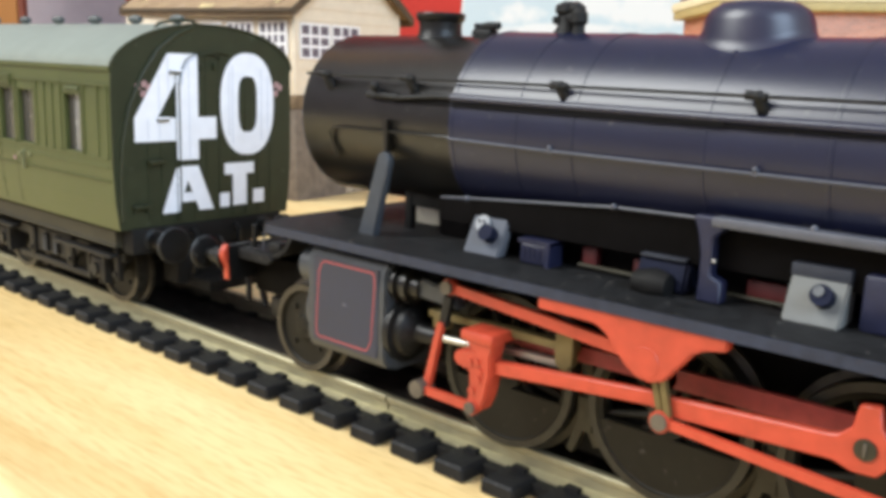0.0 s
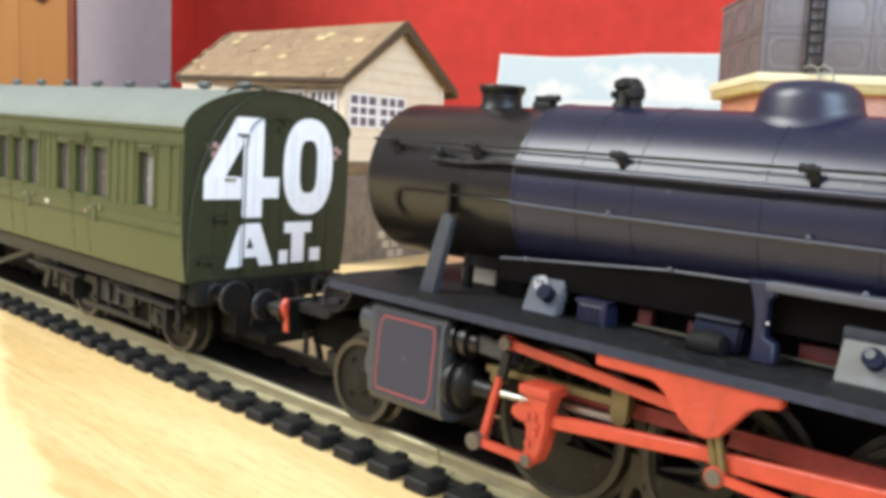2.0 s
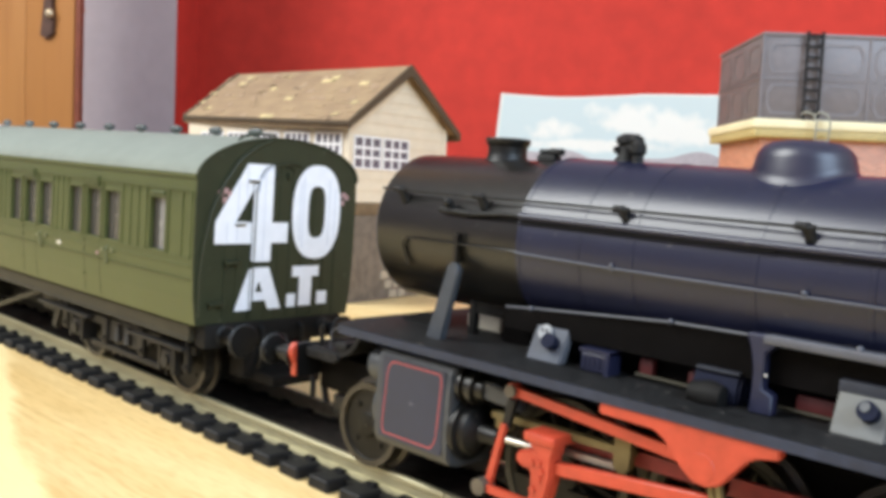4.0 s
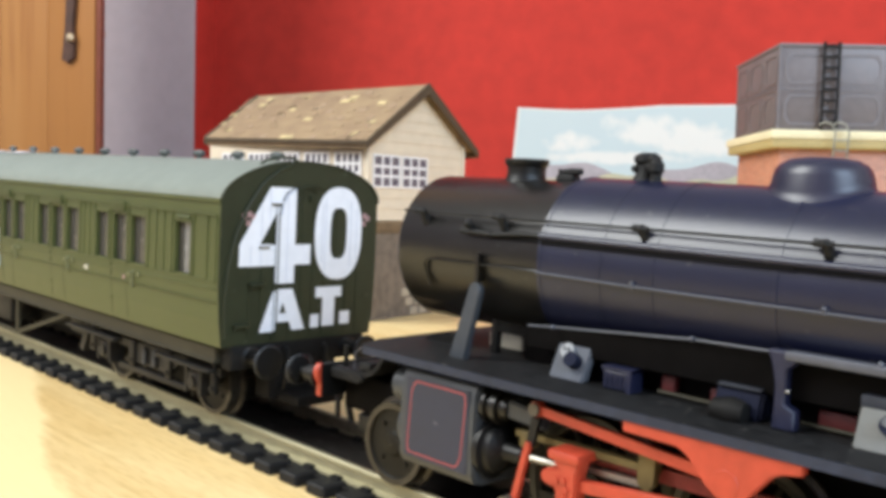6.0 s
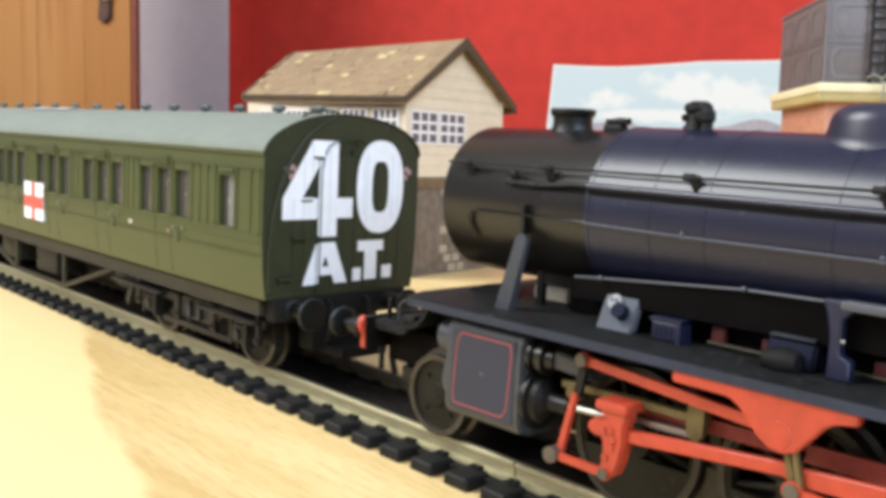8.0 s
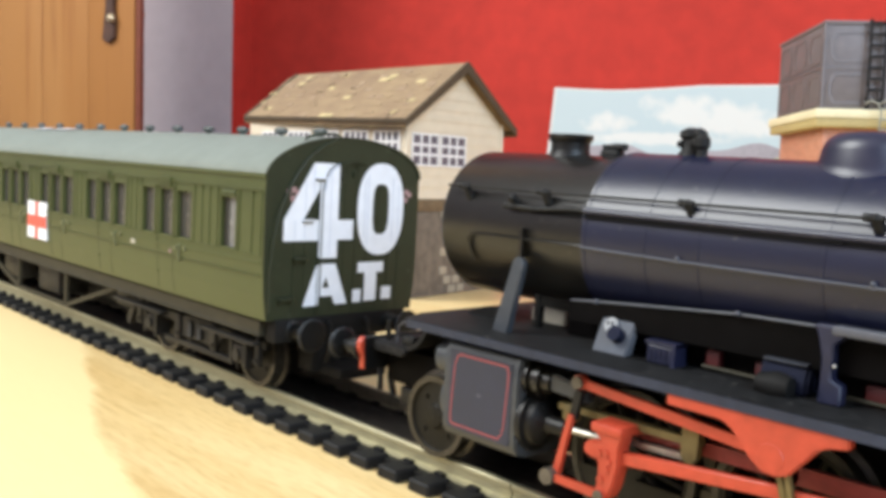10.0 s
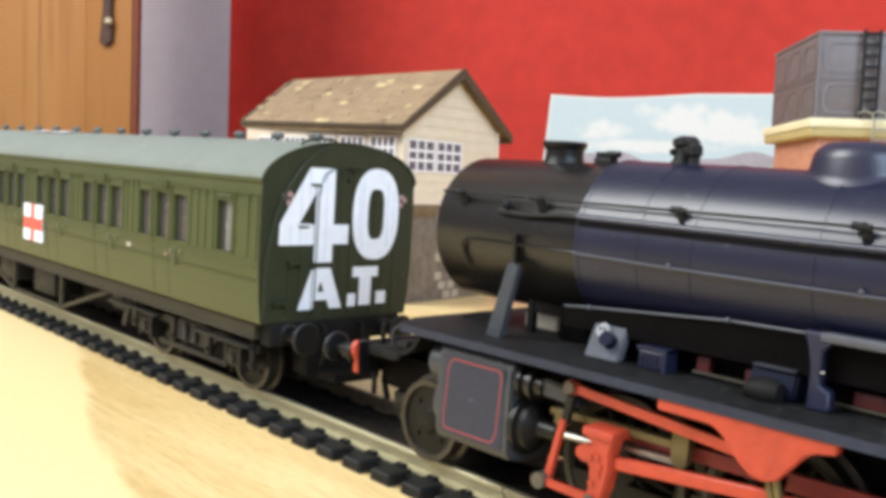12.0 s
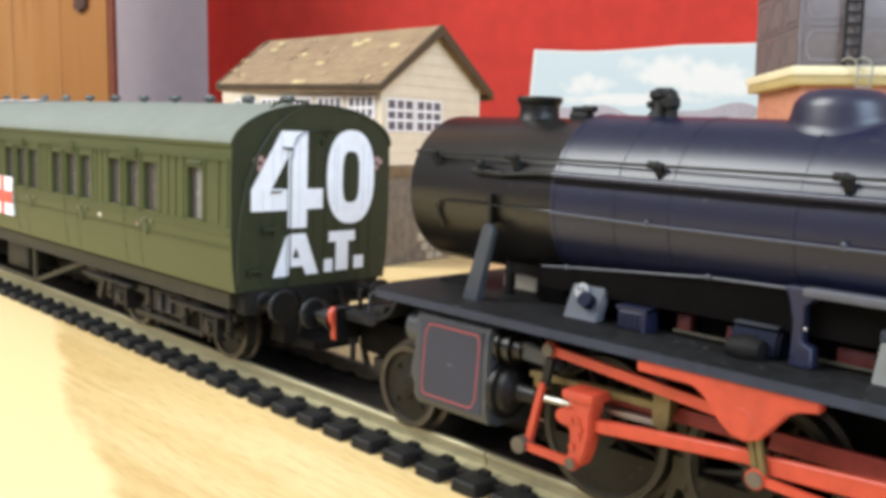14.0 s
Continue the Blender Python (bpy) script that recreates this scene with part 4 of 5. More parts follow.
for x0, x1, d in ((5.62, 6.56, 0.03), (6.6, 10.0, 0.085), (10.0, LX1, 0.07)):
    prism(bm, [(-1.02 - d, PZ - 0.03), (-1.06 - d, PZ - 0.045), (-1.075 - d, PZ - 0.105), (-1.03 - d, PZ - 0.105)], "x", x0, x1)
part("pipe_shadow", bm, "deep_black", feed, smooth=False)
# chimney, valves and dome on top
bm = bmesh.new()
lathe(bm, [(5.1, 0.36), (5.29, 0.325), (5.35, 0.295), (5.42, 0.285), (5.50, 0.29), (5.54, 0.325), (5.60, 0.335), (5.625, 0.32), (5.62, 0.26), (5.4, 0.24)], (5.37, 0, 0), axis="z", seg=40)
part("chimney", bm, "black", loco, "short black chimney")
bm = bbox(5.98, 6.30, -0.10, 0.10, 5.28, 5.42, bevel=0.04)
cyl(bm, (6.05, 0, 5.35), (6.05, 0, 5.49), 0.075, 14)
cyl(bm, (6.22, 0.02, 5.35), (6.22, 0.02, 5.51), 0.065, 14)
cyl(bm, (6.1, 0, 5.45), (6.40, -0.05, 5.46), 0.05, 12)
part("snifting_valve", bm, "valve_black", loco)
bm = bmesh.new()
lathe(bm, [(5.2, 0.20), (5.38, 0.18), (5.44, 0.14), (5.58, 0.13), (5.63, 0.17), (5.70, 0.16), (5.745, 0.07)], (7.40, 0.02, 0), axis="z", seg=24)
cyl(bm, (7.40, 0, 5.58), (7.66, -0.12, 5.50), 0.085, 14)
lathe(bm, [(5.30, 0.10), (5.40, 0.075), (5.46, 0.075), (5.50, 0.105), (5.60, 0.10), (5.66, 0.05)], (7.64, -0.12, 0), axis="z", seg=16)
cyl(bm, (7.46, 0.14, 5.3), (7.46, 0.14, 5.70), 0.085, 14)
cyl(bm, (7.30, -0.12, 5.52), (7.34, 0.1, 5.56), 0.05, 10)
bmesh.ops.create_icosphere(bm, subdivisions=2, radius=0.095, matrix=Matrix.Translation((7.55, -0.05, 5.65)))
part("top_feed_valve", bm, "valve_black", loco)
bm = bmesh.new()
SEG = 64
rings = []


def on_boiler(r, k):
    """A point of the dome's skirt, r out from its axis, and the boiler's top there."""
    a = math.tau * k / SEG
    x, y = r * math.cos(a), r * math.sin(a)
    return x, y, BZ + math.sqrt((BR + 0.045) ** 2 - y * y)


for r, lift in ((0.645, -0.03), (0.635, 0.006), (0.60, 0.02), (0.572, 0.06), (0.56, 0.11)):
    ring = []
    for k in range(SEG):
        x, y, z = on_boiler(r, k)
        ring.append(bm.verts.new((9.76 + x, y, z + lift)))
    rings.append(ring)
for z, r in ((5.50, 0.548), (5.57, 0.525), (5.63, 0.48), (5.69, 0.38), (5.715, 0.22), (5.722, 0.02)):
    rings.append([bm.verts.new((9.76 + r * math.cos(math.tau * k / SEG), r * math.sin(math.tau * k / SEG), z)) for k in range(SEG)])
for u, v in zip(rings, rings[1:]):
    for k in range(SEG):
        bm.faces.new((u[k], u[(k + 1) % SEG], v[(k + 1) % SEG], v[k]))
bm.faces.new(rings[-1])
part("dome", bm, "dome_blue", loco, "dark blue dome")

# running plate and front end
bm = bmesh.new()
prism(bm, [(3.72, -1.30), (3.95, -1.86), (LX1, -1.86), (LX1, 1.86), (3.95, 1.86), (3.72, 1.30)], "z", 2.66, 2.775)
plate = part("running_plate", bm, "plate", loco, "black running plate", smooth=False)
bm = bmesh.new()
box(bm, 4.0, LX1, -1.875, -1.80, 2.65, 2.765)
box(bm, 4.0, LX1, 1.80, 1.875, 2.65, 2.765)
part("valance", bm, "gunmetal", plate, "blue grey plate edge", smooth=False)
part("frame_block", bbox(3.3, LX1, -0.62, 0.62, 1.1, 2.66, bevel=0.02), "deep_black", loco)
# dark box added behind the wheels so no lit board shows through the spokes
part("wheel_backing", bbox(6.7, LX1, -0.72, 0.72, 0.56, 1.25, bevel=0.03), "matt_black", loco)
# added near-black blocks and panel that stand for shade under the boiler
part("shade_fill_block", bbox(7.0, LX1, -0.72, 0.72, 2.77, 3.55, bevel=0.05), "deep_black", loco)
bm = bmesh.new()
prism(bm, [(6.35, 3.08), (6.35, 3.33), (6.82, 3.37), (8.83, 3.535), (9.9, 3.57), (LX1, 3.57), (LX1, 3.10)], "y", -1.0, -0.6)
part("shade_fill_panel", bm, "deep_black", loco, smooth=False)
part("shade_fill_block", bbox(6.0, 7.05, -0.62, 0.62, 2.77, 3.5, bevel=0.05), "deep_black", loco)
bm = bbox(5.38, 5.50, -0.62, -0.5, 2.77, 3.4, bevel=0.02)
box(bm, 5.38, 6.05, -0.60, -0.5, 3.10, 3.4)
prism(bm, [(4.02, 2.77), (4.1, 2.82), (4.4, 2.93), (4.75, 2.97), (4.75, 2.77)], "y", -0.62, -0.5)
part("smokebox_saddle", bm, "matt_black", loco)
part("valve_block", bbox(4.95, 5.6, -0.15, 0.3, 2.77, 3.0, bevel=0.03), "pale_block", loco, "pale cream block under the smokebox")
bm = bmesh.new()
head = [(5.54 + 0.11 * math.cos(a), 3.74 + 0.11 * math.sin(a)) for a in [radians(-10 + 25 * k) for k in range(9)]]
prism(bm, [(5.23, 2.75), (5.53, 2.75)] + head, "y", -0.06, 0.06)
bmesh.ops.rotate(bm, verts=bm.verts[:], cent=(5.3, 0, 2.78), matrix=Matrix.Rotation(radians(-7), 3, "X"))
bmesh.ops.translate(bm, verts=bm.verts[:], vec=(0, -1.28, 0))
bmesh.ops.bevel(bm, geom=bm.edges[:], offset=0.02, segments=1, affect="EDGES")
part("stay_plate", bm, "casing", loco, "blue grey stay plate")
bm = bmesh.new()
link(bm, (5.30, 2.78), (5.53, 3.74), 0.20, 0.13, 1.22, 1.34, 0, 0.13)
part("stay_plate", bm, "casing", loco, "blue grey stay plate")

# front footplate, swept up to the running plate behind the buffer beam
sweep = [(2.95 + 0.62 * math.sin(a), 2.62 - 0.62 * math.cos(a)) for a in [radians(10 * k) for k in range(10)]]
inner = [(2.95 + 0.55 * math.sin(a), 2.62 - 0.55 * math.cos(a)) for a in [radians(10 * k) for k in range(10)]]
bm = bmesh.new()
prism(bm, [(2.25, 2.0)] + sweep + [(3.57, 2.68), (3.50, 2.68)] + inner[::-1] + [(2.25, 2.07)], "y", -1.02, 1.02)
footplate = part("front_footplate", bm, "plate", loco, "worn black front footplate")
for sgn in (-1, 1):
    ya, yb = sorted((sgn * 0.98, sgn * 1.06))
    part("footplate_edge", sprism([(2.26, 1.90), (2.26, 2.05), (3.02, 2.05), (3.10, 1.98), (2.98, 1.90)], "y", ya, yb, 0.012), "plate", footplate)
    part("step_block", bbox(2.86, 3.16, *sorted((sgn * 0.62, sgn * 0.96)), 2.05, 2.24, bevel=0.05), "valve_black", footplate)
part("front_frame", bbox(2.3, 3.9, -0.75, 0.75, 1.35, 1.95, bevel=0.03), "deep_black", loco)
bm = bmesh.new()
prism(bm, [(-1.22, 1.86), (-1.22, 2.10), (1.22, 2.10), (1.22, 1.86), (1.18, 1.55), (-1.18, 1.55)], "x", 2.14, 2.25)
beam = part("buffer_beam", bm, "black", loco, "black buffer beam with red ends")
for sgn in (-1, 1):
    bm = bmesh.new()
    prism(bm, [(sgn * 1.19, 1.56), (sgn * 1.225, 1.56), (sgn * 1.235, 1.78), (sgn * 1.28, 1.84), (sgn * 1.31, 1.93), (sgn * 1.30, 2.03), (sgn * 1.25, 2.10), (sgn * 1.20, 2.12)], "x", 2.12, 2.24)
    bmesh.ops.bevel(bm, geom=bm.edges[:], offset=0.012, segments=1, affect="EDGES")
    part("beam_end", bm, "red_paint", beam, "bright red beam end")
for y in (-1.14, 1.14):
    buffer(loco, 2.13, y, 1.88, -1, 0.26)
for y in (-0.85, 0.85):
    bm = bmesh.new()
    cyl(bm, (2.42, y, 2.0), (2.42, y, 2.42), 0.042, 12)
    part("lamp_iron", bm, "black", loco)
bm = bmesh.new()
tube(bm, [(2.7, -0.9, 2.02), (2.72, -0.9, 2.36), (2.86, -0.9, 2.46), (3.1, -0.9, 2.47)], 0.018, 8)
part("grab_rail", bm, "edge_grey", loco, "thin pale wire rail")
for pts, r in (([(2.1, -0.3, 1.9), (1.95, -0.3, 1.8), (1.92, -0.32, 1.2), (2.05, -0.35, 0.95)], 0.06), ([(2.1, -0.75, 1.6), (2.2, -0.8, 1.4), (2.2, -0.8, 1.15)], 0.05)):
    bm = bmesh.new()
    tube(bm, pts, r, 10)
    part("brake_hose", bm, "black", loco)
bm = bmesh.new()
tube(bm, [(2.13, 0, 1.85), (1.8, 0, 1.85), (1.7, 0, 1.6)], 0.05, 10)
part("coupling_hook", bm, "black", loco)
part("pony_truck", bbox(2.6, 4.9, -0.7, 0.7, 0.95, 1.3, bevel=0.05), "black", loco)
for sgn in (-1, 1):
    wheel(loco, 3.87, sgn * 0.92, 0.47 + 0.65, 0.65, sgn, name="pony_wheel")

# cylinders
for sgn in (-1, 1):
    bm = bmesh.new()
    prism(bm, [(sgn * a, b) for a, b in ((0.6, 2.62), (1.52, 2.60), (1.67, 2.55), (1.735, 2.44), (1.745, 2.2), (1.745, 1.45), (1.73, 1.32), (1.66, 1.22), (1.5, 1.17), (0.6, 1.15))], "x", 4.72, 6.17)
    bmesh.ops.bevel(bm, geom=[e for e in bm.edges if abs(e.verts[0].co.x - e.verts[1].co.x) < 1e-6], offset=0.03, segments=2, affect="EDGES")
    cylinder = part("cylinder_casing", bm, "casing", loco, "dark grey cylinder casing")
    ya, yb = sorted((sgn * 1.744, sgn * 1.756))
    part("side_panel", bbox(4.86, 6.05, ya, yb, 1.34, 2.48, bevel=0.004, seg=1), "grey", cylinder, "dark grey lined side panel")

    def rounded(x0, x1, z0, z1, r):
        pts = []
        for cx, cz, a0 in ((x1 - r, z0 + r, -90), (x1 - r, z1 - r, 0), (x0 + r, z1 - r, 90), (x0 + r, z0 + r, 180)):
            pts += [(cx + r * math.cos(radians(a0 + 15 * k)), cz + r * math.sin(radians(a0 + 30 * k))) for k in range(4)]
        return pts
    bm = bmesh.new()
    out, inn = rounded(4.91, 6.00, 1.395, 2.43, 0.16), rounded(4.927, 5.983, 1.412, 2.413, 0.148)
    for k in range(len(out)):
        j = (k + 1) % len(out)
        bm.faces.new([bm.verts.new((p[0], sgn * 1.760, p[1])) for p in (out[k], out[j], inn[j], inn[k])])
    part("lining", bm, "lining", cylinder, "thin red lining", smooth=False)
    if sgn < 0:
        part("panel_bolt", bbox(5.42, 5.50, -1.765, -1.75, 1.90, 1.93, bevel=0.004), "edge_grey", cylinder)
    # covers, valve chest ends
    bm = bmesh.new()
    lathe(bm, [(4.40, 0.05), (4.42, 0.2), (4.48, 0.25), (4.72, 0.26)], (0, sgn * 1.44, 2.26), seg=28)
    lathe(bm, [(4.55, 0.1), (4.58, 0.4), (4.72, 0.42)], (0, sgn * 1.25, 1.66), seg=28)
    part("front_cover", bm, "casing", cylinder)
    bm = bmesh.new()
    lathe(bm, [(6.15, 0.42), (6.24, 0.42), (6.26, 0.34), (6.34, 0.32), (6.40, 0.22), (6.44, 0.14), (6.50, 0.125), (6.72, 0.12), (6.74, 0.05)], (0, sgn * 1.36, 1.70), seg=32)
    part("rear_cover", bm, "black", cylinder)
    bm = bmesh.new()
    lathe(bm, [(6.15, 0.25), (6.24, 0.25), (6.25, 0.20), (6.33, 0.20), (6.34, 0.24), (6.42, 0.24), (6.43, 0.17), (6.55, 0.15)], (0, sgn * 1.46, 2.30), seg=28)
    part("valve_cover", bm, "soot", cylinder, "ribbed black valve cover")
    bm = bmesh.new()
    prism(bm, [(6.50, 2.20), (6.50, 2.42), (6.62, 2.43), (7.12, 2.35), (7.16, 2.16), (6.62, 2.20)], "y", sgn * 1.38, sgn * 1.56)
    bmesh.ops.bevel(bm, geom=bm.edges[:], offset=0.025, segments=2, affect="EDGES")
    part("valve_guide", bm, "casing", cylinder, "grey valve spindle guide")
    bm = bmesh.new()
    cyl(bm, (6.7, sgn * 1.40, 1.72), (7.6, sgn * 1.40, 1.74), 0.045, 14)
    part("piston_rod", bm, "steel", cylinder, "bright piston rod")

# slide bars and rods, near side and far side alike
for sgn in (-1, 1):
    def yy(a, b):
        return sorted((sgn * a, sgn * b))
    bm = bmesh.new()
    prism(bm, [(6.65, 1.98), (6.65, 2.06), (8.72, 2.09), (8.72, 2.00)], "y", *yy(1.34, 1.48))
    bars = part("slide_bar", bm, "brass", loco, "dull brass coloured slide bar", smooth=False)
    bm = bmesh.new()
    prism(bm, [(7.5, 1.77), (7.5, 1.83), (8.55, 1.87), (8.55, 1.80)], "y", *yy(1.36, 1.46))
    part("slide_bar", bm, "steel", loco, "bright lower slide bar", smooth=False)
    bm = bmesh.new()
    prism(bm, [(8.50, 2.30), (8.50, 1.86), (8.56, 1.80), (8.64, 1.79), (8.71, 1.86), (8.72, 2.30)], "y", *yy(1.38, 1.5))
    part("slide_bar_bracket", bm, "brass", bars, "dull brass bracket", smooth=False)
    bm = bbox(6.74, 6.96, *yy(1.36, 1.52), 1.86, 2.08, bevel=0.03)
    part("slide_bar_block", bm, "brass", bars)
    # crosshead
    bm = bmesh.new()
    prism(bm, [(7.46, 2.03), (7.50, 1.90), (7.60, 1.84), (7.34, 1.78), (7.32, 1.66), (7.42, 1.60), (7.55, 1.60), (7.57, 1.35), (7.53, 1.20), (7.58, 1.12), (7.72, 1.13), (7.80, 1.30), (7.86, 1.60), (7.85, 1.80), (7.89, 1.92), (7.89, 2.04)], "y", *yy(1.56, 1.80))
    bmesh.ops.bevel(bm, geom=bm.edges[:], offset=0.025, segments=2, affect="EDGES")
    cross = part("crosshead", bm, "red_paint", loco, "bright red crosshead")
    part("slipper", bbox(7.44, 7.90, *yy(1.3, 1.84), 1.94, 2.07, bevel=0.035), "red_paint", cross)
    for x, z in ((7.68, 1.72), (7.70, 1.52), (7.62, 1.38), (7.58, 1.70), (7.72, 1.62)):
        bm = bmesh.new()
        cyl(bm, (x, sgn * 1.78, z), (x, sgn * 1.83, z), 0.04, 12)
        part("crosshead_bolt", bm, "red_paint", cross)
    # combination lever and union link
    bm = bmesh.new()
    link(bm, (7.05, 2.02), (6.86, 1.20), 0.036, 0.046, *yy(1.66, 1.74))
    lever = part("combination_lever", bm, "red_paint", loco, "slender red lever")
    bm = bmesh.new()
    link(bm, (7.12, 2.34), (7.05, 1.98), 0.055, 0.05, *yy(1.62, 1.70))
    part("lever_head", bm, "black", lever, "black lever head")
    bm = bmesh.new()
    link(bm, (6.82, 1.18), (7.62, 1.17), 0.045, 0.055, *yy(1.75, 1.81), 0, 0.09)
    ulink = part("union_link", bm, "red_paint", loco)
    bm = bmesh.new()
    cyl(bm, (6.81, sgn * 1.64, 1.18), (6.81, sgn * 1.86, 1.18), 0.105, 24)
    part("pin", bm, "pin_grey", ulink, "worn grey pin head")
    bm = bmesh.new()
    cyl(bm, (7.62, sgn * 1.74, 1.17), (7.62, sgn * 1.85, 1.17), 0.07, 24)
    part("pin", bm, "pin_grey", ulink, "worn grey pin head")
    # radius rod
    bm = bmesh.new()
    link(bm, (7.08, 2.44), (9.70, 2.21), 0.056, 0.066, *yy(1.56, 1.64), 0.10, 0)
    rrod = part("radius_rod", bm, "red_paint", loco, "red radius rod")
    bm = bmesh.new()
    cyl(bm, (7.08, sgn * 1.52, 2.44), (7.08, sgn * 1.70, 2.44), 0.08, 24)
    part("pin", bm, "pin_grey", rrod, "worn grey pin head")
    # gear bracket under the running plate
    bm = bmesh.new()
    prism(bm, [(8.47, 2.66), (8.47, 2.515), (9.17, 2.50), (9.30, 2.42), (9.52, 2.17), (9.66, 2.07), (9.80, 2.05), (9.95, 2.10), (10.22, 2.43), (10.32, 2.49), (10.54, 2.53), (10.54, 2.66)], "y", *yy(1.70, 1.845))
    bmesh.ops.bevel(bm, geom=bm.edges[:], offset=0.02, segments=2, affect="EDGES")
    gear = part("gear_bracket", bm, "red_paint", loco, "bright red valve gear bracket")
    bm = bmesh.new()
    lathe(bm, [(sgn * 1.84, 0.16), (sgn * 1.852, 0.15), (sgn * 1.853, 0.02)], (9.74, 0, 2.24), axis="y", seg=28)
    part("bracket_boss", bm, "red_paint", gear)
    bm = bmesh.new()
    link(bm, (9.80, 2.16), (9.93, 1.69), 0.03, 0.035, *yy(1.725, 1.78))
    link(bm, (9.90, 2.16), (10.0, 1.75), 0.03, 0.03, *yy(1.73, 1.80))
    elink = part("expansion_link", bm, "brass", loco, "dull brass link")
    # coupling rod
    bm = bmesh.new()
    link(bm, (7.5, 1.93), (9.65, 1.95), 0.085, 0.085, *yy(1.20, 1.28), 0.09, 0.17)
    link(bm, (9.65, 1.95), (11.75, 1.96), 0.10, 0.11, *yy(1.20, 1.28), 0.17, 0.2)
    link(bm, (11.75, 1.96), (13.85, 1.96), 0.09, 0.09, *yy(1.20, 1.28), 0.2, 0.17)
    part("coupling_rod", bm, "dim_red", loco, "darker red coupling rod")
    # connecting rod
    bm = bmesh.new()
    prism(bm, [(7.72, 1.585), (7.72, 1.745), (9.78, 1.93), (9.98, 1.92), (11.45, 2.01), (11.52, 2.03), (11.62, 2.12), (11.66, 2.33), (11.83, 2.35), (11.86, 2.16), (11.95, 2.05), (11.95, 1.85), (11.86, 1.74), (11.66, 1.73), (11.50, 1.785), (9.98, 1.725), (9.78, 1.78)], "y", *yy(1.62, 1.72))
    bmesh.ops.bevel(bm, geom=bm.edges[:], offset=0.015, segments=1, affect="EDGES")
    conrod = part("connecting_rod", bm, "red_paint", loco, "bright red connecting rod")
    bm = bmesh.new()
    cyl(bm, (11.75, sgn * 1.70, 1.96), (11.75, sgn * 1.74, 1.96), 0.095, 24)
    cp = part("crank_pin", bm, "frame_brown", conrod, "dark crank pin")
    part("pin_key", bbox(11.735, 11.765, *yy(1.73, 1.755), 1.90, 2.02, bevel=0.006), "pin_grey", cp)
    # eccentric rod
    bm = bmesh.new()
    link(bm, (9.93, 1.685), (12.2, 1.53), 0.042, 0.056, *yy(1.74, 1.80), 0.11, 0.12)
    erod = part("eccentric_rod", bm, "red_paint", loco, "red eccentric rod")
    bm = bmesh.new()
    cyl(bm, (9.93, sgn * 1.72, 1.685), (9.93, sgn * 1.84, 1.685), 0.085, 24)
    part("pin", bm, "pin_grey", erod, "worn grey pin head")
    # driving wheels
    for x in (7.55, 9.65, 11.75, 13.85):
        wheel(loco, x, sgn * 0.95, 0.47 + 0.95, 0.95, sgn, spokes=14, weight=True, name="driving_wheel")
    for x in (8.62, 10.72):
        bm = bmesh.new()
        box(bm, x - 0.10, x + 0.10, *yy(0.86, 1.0), 0.95, 1.35)
        link(bm, (x - 0.05, 1.05), (x - 0.19, 0.66), 0.06, 0.04, *yy(0.88, 0.98))
        link(bm, (x + 0.05, 1.05), (x + 0.17, 0.80), 0.06, 0.04, *yy(0.88, 0.98))
        box(bm, x - 0.04, x + 0.04, *yy(0.86, 0.96), 1.3, 1.9)
        part("brake_hanger", bm, "frame_brown", loco, "brown brake hanger", smooth=False)

# fittings on the running plate
def lubricator(x, z1, y, dialled):
    """A pale grey box with a sloping face, a round dial and a knob."""
    bm = bmesh.new()
    w = 0.52
    prism(bm, [(y - 0.02, 2.775), (y + 0.20, z1), (y + (0.30 if dialled else 0.38), z1 - 0.03), (y + (0.16 if dialled else 0.38), 2.775)], "x", x, x + w)
    bmesh.ops.bevel(bm, geom=bm.edges[:], offset=0.02, segments=2, affect="EDGES")
    lub = part("lubricator_box", bm, "pale_grey" if dialled else "warm_grey", loco, "pale grey lubricator box")
    d = Vector((0, -(z1 - 2.775), 0.22)).normalized()
    c = Vector((x + 0.34, y + 0.09, 2.775 + 0.5 * (z1 - 2.775)))
    bm = bmesh.new()
    cyl(bm, c - d * 0.02, c + d * 0.14, 0.10, 20)
    knob = part("knob", bm, "knob_blue", lub, "dark blue round knob")
    if not dialled:
        bm = bmesh.new()
        e = c + d * 0.142 + Vector((-0.02, 0, 0.03))
        cyl(bm, e - d * 0.005, e + d * 0.006, 0.05, 16)
        part("knob_mark", bm, "casing", knob, "pale round mark")
    if not dialled:
        part("lid", bbox(x - 0.01, x + w + 0.01, y + 0.15, y + 0.40, z1 - 0.11, z1 + 0.02, bevel=0.02), "lid_grey", lub, "dull olive lid")
        return lub
    c2 = Vector((x + 0.20, y + 0.135, 2.775 + 0.74 * (z1 - 2.775)))
    bm = bmesh.new()
    cyl(bm, c2 - d * 0.01, c2 + d * 0.05, 0.10, 20)
    dial = part("dial", bm, "pale_dial", lub, "small white dial")
    bm = bmesh.new()
    for a in (-0.035, 0.035):
        m = Matrix.Translation(c2 + d * 0.052) @ Matrix.Rotation(radians(20), 4, "X")
        box(bm, a - 0.01, a + 0.01, -0.006, 0.002, -0.05, 0.05, m)
    part("dial_mark", bm, "black", dial, smooth=False)
    return lub


lubricator(6.90, 3.24, -1.18, True)
lubricator(10.76, 3.28, -1.24, False)
bm = bbox(7.70, 8.10, -1.14, -0.86, 2.775, 3.02, bevel=0.03)
for k in range(5):
    box(bm, 7.74 + 0.07 * k, 7.775 + 0.07 * k, -1.155, -1.13, 2.84, 2.97)
box(bm, 7.68, 8.12, -1.15, -0.85, 3.015, 3.06)
